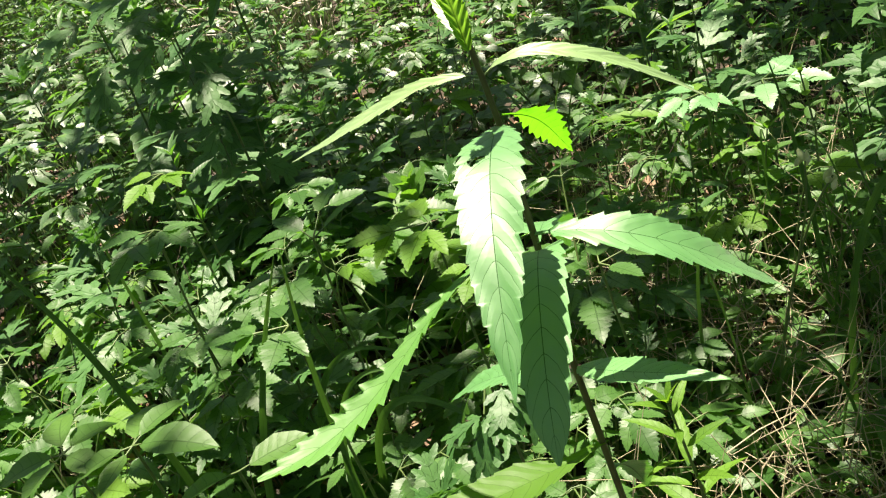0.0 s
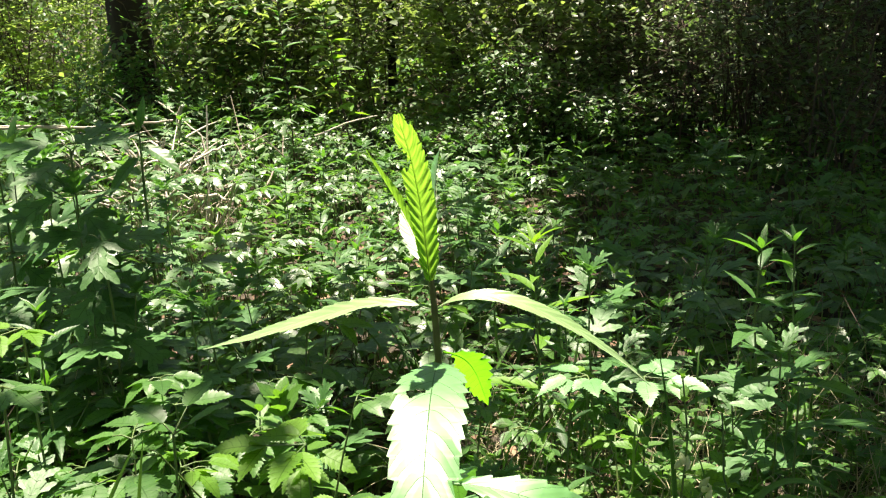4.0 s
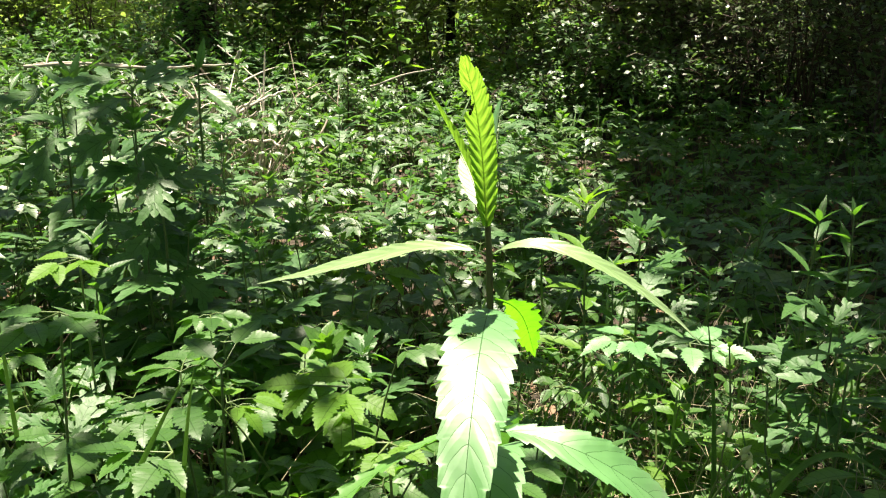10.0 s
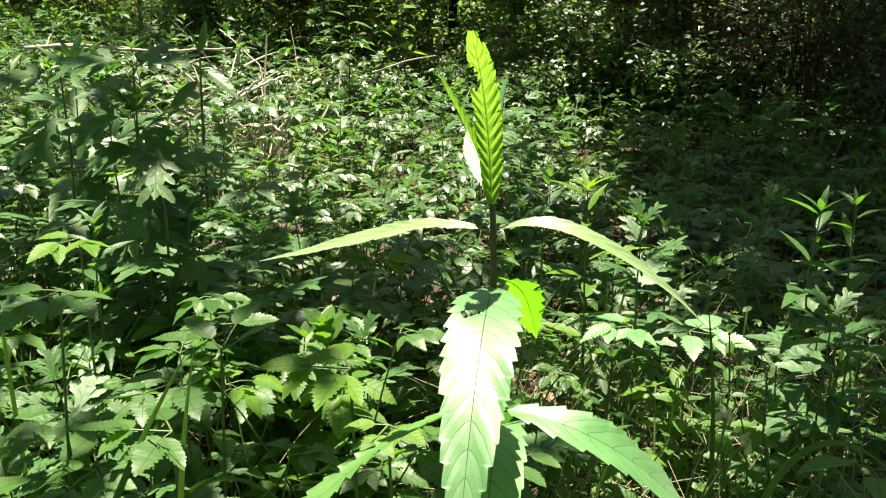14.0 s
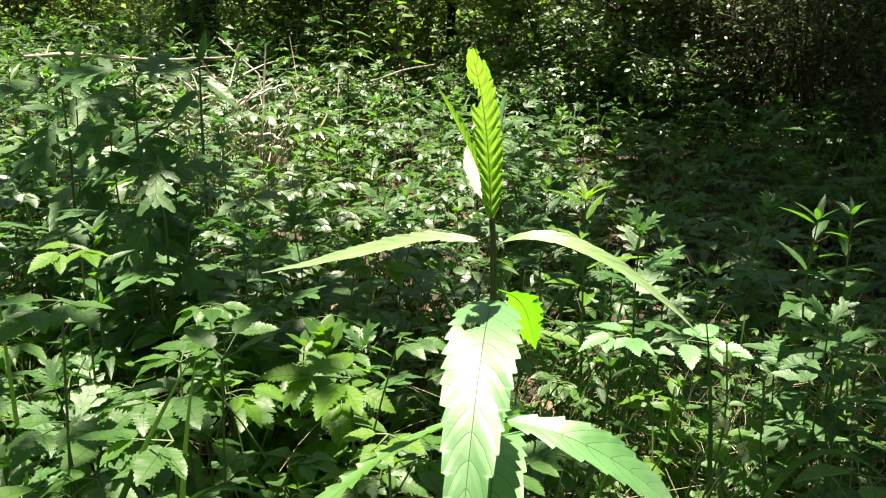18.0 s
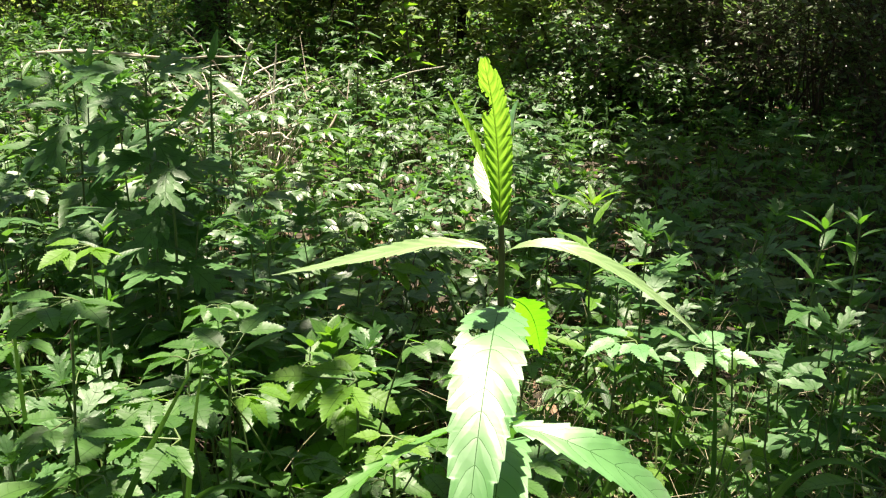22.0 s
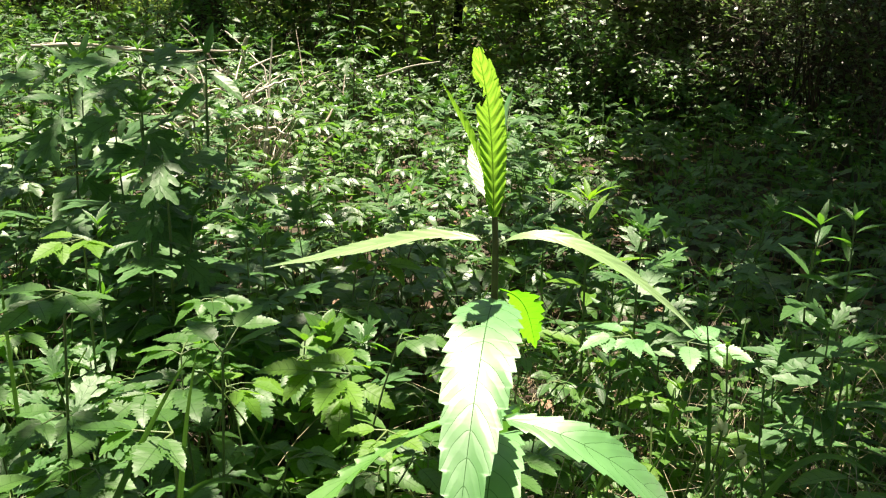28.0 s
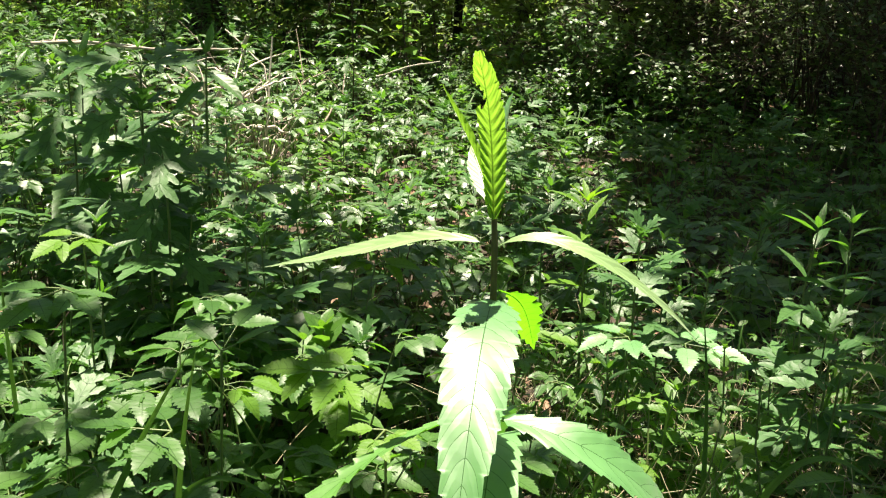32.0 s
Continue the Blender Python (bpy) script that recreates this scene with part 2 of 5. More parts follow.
# ---- mesh makers ----
def mesh_of(name, verts, faces, mat, uvs=None, smooth=True):
    """faces: an array of triangles or quads, or a list of arrays. uvs: one pair a vertex."""
    me = bpy.data.meshes.new(name)
    groups = faces if isinstance(faces, list) else [faces]
    verts = np.asarray(verts, np.float32)
    loops = np.concatenate([np.asarray(g, np.int32).ravel() for g in groups])
    sizes = np.concatenate([np.full(len(g), np.asarray(g).shape[1], np.int32) for g in groups])
    me.vertices.add(len(verts))
    me.vertices.foreach_set("co", verts.ravel())
    me.loops.add(len(loops))
    me.loops.foreach_set("vertex_index", loops)
    me.polygons.add(len(sizes))
    me.polygons.foreach_set("loop_start", np.concatenate([[0], np.cumsum(sizes)[:-1]]).astype(np.int32))
    me.polygons.foreach_set("loop_total", sizes)
    me.polygons.foreach_set("use_smooth", np.full(len(sizes), smooth))
    if uvs is not None:
        layer = me.uv_layers.new(name="UVMap")
        layer.data.foreach_set("uv", np.asarray(uvs, np.float32)[loops].ravel())
    me.materials.append(mat)
    me.update(calc_edges=True)
    return me


def part(name, me, parent, label="", m=None):
    ob = new(name, me)
    ob.parent = parent
    if m is not None:
        ob.matrix_basis = m
    return tagged(ob, label)


def blade(teeth, cut, peak=0.4, width=0.5, bend=0.0, fold=0.12, sharp=1.0, wave=0.0, seed=0):
    """A unit leaf along +y, facing +z. teeth a side, cut their depth; peak: where it is broadest."""
    rng = np.random.RandomState(seed)
    rows = []
    steps = [(0.0, 1 - cut), (0.75, 1.0)] if teeth else [(0.0, 1.0)]
    count = teeth or 6
    for k in range(count):
        for a, s in steps:
            rows.append(((k + a) / count, s))
    rows.append((1.0, 0.02))
    v = np.array([r[0] for r in rows])
    s = np.array([r[1] for r in rows])
    k = math.log(0.5) / math.log(peak)
    w = np.sin(np.pi * np.clip(v, 0.012, 0.985) ** k) ** sharp * s * width / 2
    body = np.sin(np.pi * np.clip(v, 0.012, 0.985) ** k) ** sharp * width / 2
    n = len(v)
    z = -bend * v**2
    mid = np.stack([np.zeros(n), v, z], 1)
    left = np.stack([-w * (1 + 0.06 * rng.randn(n)), v + 0.1 * w, z + fold * body * 2 + wave * np.sin(v * 17)], 1)
    right = np.stack([w * (1 + 0.06 * rng.randn(n)), v + 0.1 * w, z + fold * body * 2 + wave * np.sin(v * 19 + 1)], 1)
    verts = np.concatenate([left, mid, right])
    i = np.arange(n - 1)
    quads = np.concatenate([np.stack([i, i + n, i + n + 1, i + 1], 1), np.stack([i + n, i + 2 * n, i + 2 * n + 1, i + n + 1], 1)])
    uv = np.concatenate([np.stack([0 * v, v], 1), np.stack([0 * v + 0.5, v], 1), np.stack([0 * v + 1, v], 1)])
    return verts, quads, uv


def ribbon(seed, bend, width=0.03):
    """A unit grass blade that rises and leans over towards +y."""
    n = 9
    v = np.linspace(0, 1, n)
    ang = bend * v**1.4
    step = 1 / (n - 1)
    y = np.concatenate([[0], np.cumsum(np.sin(ang[:-1]) * step)])
    z = np.concatenate([[0], np.cumsum(np.cos(ang[:-1]) * step)])
    w = width / 2 * np.clip(1.2 * (1 - v**3), 0.03, 1)
    verts = np.concatenate([np.stack([-w, y, z], 1), np.stack([0 * w, y + 0.004, z - 0.004], 1), np.stack([w, y, z], 1)])
    i = np.arange(n - 1)
    quads = np.concatenate([np.stack([i, i + n, i + n + 1, i + 1], 1), np.stack([i + n, i + 2 * n, i + 2 * n + 1, i + n + 1], 1)])
    uv = np.concatenate([np.stack([0 * v, v], 1), np.stack([0 * v + 0.5, v], 1), np.stack([0 * v + 1, v], 1)])
    return verts, quads, uv


def tube(points, r0, r1, sides=6):
    pts = [Vector(p) for p in points]
    verts, n = [], len(pts)
    for k, p in enumerate(pts):
        d = (pts[min(k + 1, n - 1)] - pts[max(k - 1, 0)]).normalized()
        a = d.orthogonal().normalized() if k == 0 else (a - d * a.dot(d)).normalized()
        b = d.cross(a)
        r = r0 + (r1 - r0) * k / (n - 1)
        for j in range(sides):
            t = 2 * math.pi * j / sides
            verts.append(p + (a * math.cos(t) + b * math.sin(t)) * r)
    k, j = np.meshgrid(np.arange(n - 1), np.arange(sides), indexing="ij")
    k, j = k.ravel(), j.ravel()
    quads = np.stack([k * sides + j, k * sides + (j + 1) % sides, (k + 1) * sides + (j + 1) % sides, (k + 1) * sides + j], 1)
    return np.array([tuple(v) for v in verts]), quads


def joined(pieces):
    """Several (verts, quads) or (verts, quads, uvs) in one."""
    verts, quads, uvs, at = [], [], [], 0
    for p in pieces:
        verts.append(p[0])
        quads.append(p[1] + at)
        uvs.append(p[2] if len(p) > 2 else np.full((len(p[0]), 2), 0.25))
        at += len(p[0])
    return np.concatenate(verts), np.concatenate(quads), np.concatenate(uvs)


def scattered(template, mats):
    """One template at many 4 x 4 matrices, joined."""
    v, q, uv = template
    mats = np.asarray(mats, np.float32)
    out = np.einsum("kij,nj->kni", mats[:, :3, :3], v) + mats[:, None, :3, 3]
    k = len(mats)
    quads = (q[None] + (np.arange(k) * len(v))[:, None, None]).reshape(-1, q.shape[1])
    return out.reshape(-1, 3), quads, np.tile(uv, (k, 1))


def placed(p, ahead, up, size, wide=1.0):
    """The matrix that lays a unit leaf at p, along ahead, its face towards up."""
    a = Vector(ahead).normalized()
    s = a.cross(Vector(up))
    s = s.normalized() if s.length > 1e-4 else a.orthogonal().normalized()
    u = s.cross(a)
    m = Matrix((s * size * wide, a * size, u * size)).transposed().to_4x4()
    m.translation = p
    return m


def lobed_leaf(pairs, seed, bend):
    """A leaf cut into toothed side lobes along its rib."""
    rng = np.random.RandomState(seed)
    pieces = []
    for k in range(pairs):
        f = 0.12 + 0.6 * k / max(1, pairs - 1)
        size = (0.34 + 0.16 * math.sin(math.pi * (0.25 + 0.6 * f))) * rng.uniform(0.9, 1.1)
        for s in (1, -1):
            a = radians(52 - 18 * f) * s
            v, q, uv = blade(3, 0.3, 0.55, 0.42, 0.1, 0.06, 0.7, 0.0, seed + k)
            v = v * size
            x = v[:, 0] * math.cos(a) + v[:, 1] * math.sin(a)
            y = -v[:, 0] * math.sin(a) + v[:, 1] * math.cos(a)
            pieces.append((np.stack([x, y + f, v[:, 2] + 0.004 * (k + 1) - bend * (y + f) ** 2], 1), q, uv))
    v, q, uv = blade(4, 0.3, 0.6, 0.34, 0.0, 0.06, 0.7, 0.0, seed)
    v = v.copy()
    v[:, 1] = 0.05 + v[:, 1] * 0.97
    v[:, 2] -= bend * v[:, 1] ** 2
    pieces.append((v, q, uv))
    return joined(pieces)


# the leaf shapes of the wood floor
SHAPES = {
    "elder": [blade(6, 0.26, 0.36, 0.62, b, 0.10, 0.85, 0.01, i) for i, b in enumerate((0.08, 0.2, 0.3))],
    "lobed": [lobed_leaf(3, 9 + i, bb) for i, bb in enumerate((0.1, 0.25))],
    "lance": [blade(7, 0.14, 0.38, 0.26, b, 0.15, 0.95, 0.0, 20 + i) for i, b in enumerate((0.15, 0.4))],
    "oval": [blade(0, 0, 0.42, 0.52, b, 0.12, 0.8, 0.01, 30 + i) for i, b in enumerate((0.1, 0.3))],
    "fine": [blade(11, 0.24, 0.36, 0.62, bb, 0.09, 0.85, 0.008, 50 + i) for i, bb in enumerate((0.06, 0.18, 0.28))],
    "grass": [ribbon(40 + i, b) for i, b in enumerate((0.5, 1.1, 1.8))],
}
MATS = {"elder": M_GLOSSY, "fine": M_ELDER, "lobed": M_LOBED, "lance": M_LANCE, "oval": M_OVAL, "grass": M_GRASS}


def rand_up(rng, s=0.35):
    return Vector((rng.uniform(-s, s), rng.uniform(-s, s), 1))


def way(a, lift):
    return Vector((math.cos(a) * math.cos(lift), math.sin(a) * math.cos(lift), math.sin(lift)))


def bow(p0, p1, sag, n=5):
    p0, p1 = Vector(p0), Vector(p1)
    return [p0.lerp(p1, k / (n - 1)) + Vector((0, 0, sag * 4 * (k / (n - 1)) * (1 - k / (n - 1)))) for k in range(n)]


# each plant: a list of (shape, variant, matrix) for leaves and of (points, r0, r1) for stalks, about its base
def elder_plant(rng, h, count=3, size=0.06):
    leaves, stalks = [], []
    a0 = rng.uniform(0, 6.28)
    for k in range(count):
        a = a0 + k * 6.28 / count + rng.uniform(-0.5, 0.5)
        top = Vector((math.cos(a), math.sin(a), 0)) * h * rng.uniform(0.15, 0.5) + Vector((0, 0, h * rng.uniform(0.75, 1.05)))
        stalks.append((bow((0, 0, 0), top, 0.03), 0.0022, 0.0012))
        for g, turn in enumerate((0, 1.15, -1.15)):
            d = way(a + turn + rng.uniform(-0.2, 0.2), rng.uniform(-0.15, 0.25))
            knee = top + d * size * (0.75 if g == 0 else 0.45)
            stalks.append(([top, top.lerp(knee, 0.5) + Vector((0, 0, 0.003)), knee], 0.0011, 0.0008))
            s = size * rng.uniform(0.85, 1.15) * (1.1 if g == 0 else 0.95)
            leaves.append(("elder", rng.randint(3), placed(knee, d + Vector((0, 0, rng.uniform(-0.45, 0.0))), rand_up(rng), s)))
            for sgn in (1, -1):
                if rng.uniform() < 0.75:
                    e = way(a + turn + sgn * rng.uniform(0.7, 1.1), rng.uniform(-0.4, 0.05))
                    leaves.append(("elder", rng.randint(3), placed(knee - d * 0.004, e, rand_up(rng), s * rng.uniform(0.6, 0.85))))
    return leaves, stalks


def stem_plant(rng, h, shape, size, step=0.045, bare=0.25, pair=False, lean=0.08, droop=0.3, tip=True):
    leaves = []
    top = Vector((rng.uniform(-lean, lean) * h * 2, rng.uniform(-lean, lean) * h * 2, h))
    line = bow((0, 0, 0), top, 0.0, 6)
    for p in line[1:-1]:
        p.x += rng.uniform(-0.006, 0.006)
        p.y += rng.uniform(-0.006, 0.006)
    stalks = [(line, 0.0016 + h * 0.003, 0.0011)]
    z, a = bare * h, rng.uniform(0, 6.28)
    while z < h:
        f = z / h
        p = Vector((0, 0, 0)).lerp(top, f)
        s = size * (0.55 + 0.9 * math.sin(math.pi * min(1, f * 0.85 + 0.12))) * rng.uniform(0.8, 1.15)
        lift = 0.15 + 0.7 * max(0, f - 0.55) * 2 + rng.uniform(-0.2, 0.2) - droop * (1 - f)
        for sgn in ((0, math.pi) if pair else (0,)):
            d = way(a + sgn + rng.uniform(-0.2, 0.2), lift)
            leaves.append((shape, rng.randint(2), placed(p + d * 0.004, d, rand_up(rng, 0.25), s)))
        a += math.pi / 2 if pair else 2.4
        z += step * rng.uniform(0.7, 1.2) * (1.1 - 0.6 * f)
    if tip:
        for k in range(4):
            d = way(a + k * 1.6, rng.uniform(0.7, 1.2))
            leaves.append((shape, 0, placed(top, d, Vector((-d.x, -d.y, 0.3)), size * rng.uniform(0.35, 0.6))))
    return leaves, stalks


def grass_tuft(rng, h, count=6):
    leaves = []
    for k in range(count):
        a = rng.uniform(0, 6.28)
        m = pose(rng.uniform(-0.02, 0.02), rng.uniform(-0.02, 0.02), 0, rng.uniform(-12, 12), rng.uniform(-12, 12), math.degrees(a))
        s = h * rng.uniform(0.7, 1.3)
        leaves.append(("grass", rng.randint(3), m @ Matrix.Diagonal((s * rng.uniform(0.6, 1.1), s, s, 1))))
    return leaves, []


SHARED = {}


def shape_mesh(shape, variant, mat):
    key = (shape, variant, mat.name)
    if key not in SHARED:
        v, q, uv = SHAPES[shape][variant]
        SHARED[key] = mesh_of(shape + "_leaf", v, q, mat, uv)
    return SHARED[key]


def plant_thing(name, label, category, plant, at, mat=None, group="", stalk_mat=None, turn=0.0):
    """A plant as a thing of its own: each leaf is a part."""
    leaves, stalks = plant
    root = tagged(new(name), label, category, group)
    root.matrix_basis = pose(*at, 0, 0, turn)
    if stalks:
        v, q, _ = joined([tube(*s, sides=5) for s in stalks])
        part("stem", mesh_of("stem", v, q, stalk_mat or M_STALK), root)
    for shape, variant, m in leaves:
        shape = "fine" if shape == "elder" else shape
        part("leaflet" if shape == "fine" else ("blade" if shape == "grass" else "leaf"), shape_mesh(shape, variant, mat or MATS[shape]), root, "", m)
    return root


# ---- ground ----
def height(x, y):
    return 0.03 * noise.noise((x * 0.9, y * 0.9, 0.3)) + 0.012 * noise.noise((x * 4.1, y * 4.1, 1.7))


def ground_sheet():
    xs = np.concatenate([[-400, -120, -40], np.linspace(-14, 14, 141), [40, 120, 400]])
    ys = np.concatenate([[-400, -120, -30], np.linspace(-6, 22, 141), [45, 120, 400]])
    verts = [(x, y, height(x, y) if abs(x) < 15 and -7 < y < 23 else 0.0) for y in ys for x in xs]
    nx, ny = len(xs), len(ys)
    j, i = np.meshgrid(np.arange(ny - 1), np.arange(nx - 1), indexing="ij")
    j, i = j.ravel(), i.ravel()
    quads = np.stack([j * nx + i, j * nx + i + 1, (j + 1) * nx + i + 1, (j + 1) * nx + i], 1)
    tagged(new("ground", mesh_of("ground", np.array(verts), quads, M_SOIL)), "dark brown woodland soil under the herbs", "ground", "", "structure")


ground_sheet()


# ---- the tall plant in front ----
def spine(c, n):
    a, b, d, e = [Vector(p) for p in c]
    return [a * (1 - t) ** 3 + b * 3 * (1 - t) ** 2 * t + d * 3 * (1 - t) * t * t + e * t**3 for t in [k / (n - 1) for k in range(n)]]


def big_leaf(c, width, teeth, cut, face, fold=0.10, hole=None, seed=0, peak=0.36, stalk=0.0, curl=0.0, face_end=None, mat=None, crinkle=0.0, outline=None):
    """A toothed leaf swept along a curve; face: the way its upper side looks; hole: (u, v, ru, rv); outline: (v, share of the width)."""
    rng = np.random.RandomState(seed)
    cols = np.linspace(-1, 1, 41 if hole else 13)
    vs, ws = [], []
    steps = np.concatenate([[0.0], np.cumsum(rng.uniform(0.7, 1.3, teeth))])
    steps /= steps[-1]
    for k in range(teeth):
        d = cut * rng.uniform(0.45, 1.5)
        for a, s in ((0.0, 1 - d), (0.35, 1 - 0.62 * d), (0.7, 1 - 0.24 * d), (0.93, 1.0)):
            vs.append(steps[k] + a * (steps[k + 1] - steps[k]))
            ws.append(s)
    vs.append(1.0)
    ws.append(1.0)
    if hole:
        more = np.sort(np.concatenate([vs] + [np.linspace(vs[k], vs[k + 1], 4)[1:-1] for k in range(len(vs) - 1)]))
        ws, vs = list(np.interp(more, vs, ws)), list(more)
    e = math.log(0.5) / math.log(peak)
    pts = spine(c, 60)
    lens = np.concatenate([[0], np.cumsum([(pts[i + 1] - pts[i]).length for i in range(59)])])
    lens /= lens[-1]
    verts, uvs = [], []
    up = Vector(face)
    for v, s in zip(vs, ws):
        f = float(np.interp(v, lens, range(60)))
        i = min(int(f), 58)
        p = pts[i].lerp(pts[i + 1], f - i)
        t = (pts[min(i + 2, 59)] - pts[max(i - 1, 0)]).normalized()
        side = t.cross(up.lerp(Vector(face_end), min(1.0, v * 1.6)) if face_end else up).normalized()
        nrm = side.cross(t)
        lobe = math.sin(math.pi * min(max(v, 0.0), 0.995) ** e) ** 0.8
        if outline:
            lobe = float(np.interp(v, [o[0] for o in outline], [o[1] for o in outline]))
        if v < stalk:
            lobe = 0.08
        h = max(0.0006, width / 2 * lobe)
        for u in cols:
            edge = 1.0 - (1.0 - s) * max(0.0, (abs(u) - 0.5) * 2) if abs(u) > 0.5 else 1.0
            wob = 0.02 * width * math.sin(23 * v + 3 * u + seed) * abs(u) + crinkle * width * math.sin(94 * v - 9 * abs(u)) * min(1.0, 2 * abs(u))
            q = p + side * (u * h * edge) + nrm * (abs(u) ** 1.2 * h * fold * 2 + wob - curl * h * abs(u) ** 3)
            q = q + t * (abs(u) * h * 0.2)
            verts.append(tuple(q))
            uvs.append((0.5 + 0.5 * u, v))
    n, k = len(vs), len(cols)
    quads = []
    for i in range(n - 1):
        for j in range(k - 1):
            v, u = (vs[i] + vs[i + 1]) / 2, (cols[j] + cols[j + 1]) / 2
            gone = False
            for h in (hole or []):
                if ((u - h[0]) / h[2]) ** 2 + ((v - h[1]) / h[3]) ** 2 < 1 + 0.4 * math.sin(14 * u + 90 * v):
                    gone = True
            if not gone:
                quads.append((i * k + j, i * k + j + 1, (i + 1) * k + j + 1, (i + 1) * k + j))
    me = mesh_of("leaf", verts, np.array(quads), mat or M_MAIN, uvs)
    rib = [p + (up * -0.0008) for p in pts[:56:5]]
    return me, tube(rib, 0.00035 * width / 0.04 + 0.0001, 0.0001, 5)


def tall_plant():
    root = tagged(new("tall_herb"), "tall upright herb with sunlit toothed lance-shaped leaves in crossed pairs", "plant")
    root.matrix_basis = pose(0.032, 0.505, height(0.032, 0.505))
    base = root.matrix_basis.translation
    line = [(0.032, 0.505, base.z - 0.01), (0.03, 0.505, 0.2), (0.026, 0.502, 0.4), (0.0215, 0.499, 0.55), (0.0235, 0.49, 0.66), (0.0245, 0.484, 0.735), (0.0235, 0.478, 0.767), (0.0215, 0.477, 0.80)]
    v, q = tube([Vector(p) - base for p in line], 0.0031, 0.0015, 8)
    part("stem", mesh_of("stem", v, q, M_MAIN_STEM), root, "dark purple-green upright stem")
    for c, width, teeth, cut, face, opt in TALL_LEAVES:
        c = [Vector(p) - base for p in c]
        me, (rv, rq) = big_leaf(c, width, teeth, cut, face, **opt)
        leaf = part("leaf", me, root)
        part("midrib", mesh_of("midrib", rv, rq, opt["mat"] if opt.get("mat") in (M_SMALL, M_TIP) else M_STALK), leaf)


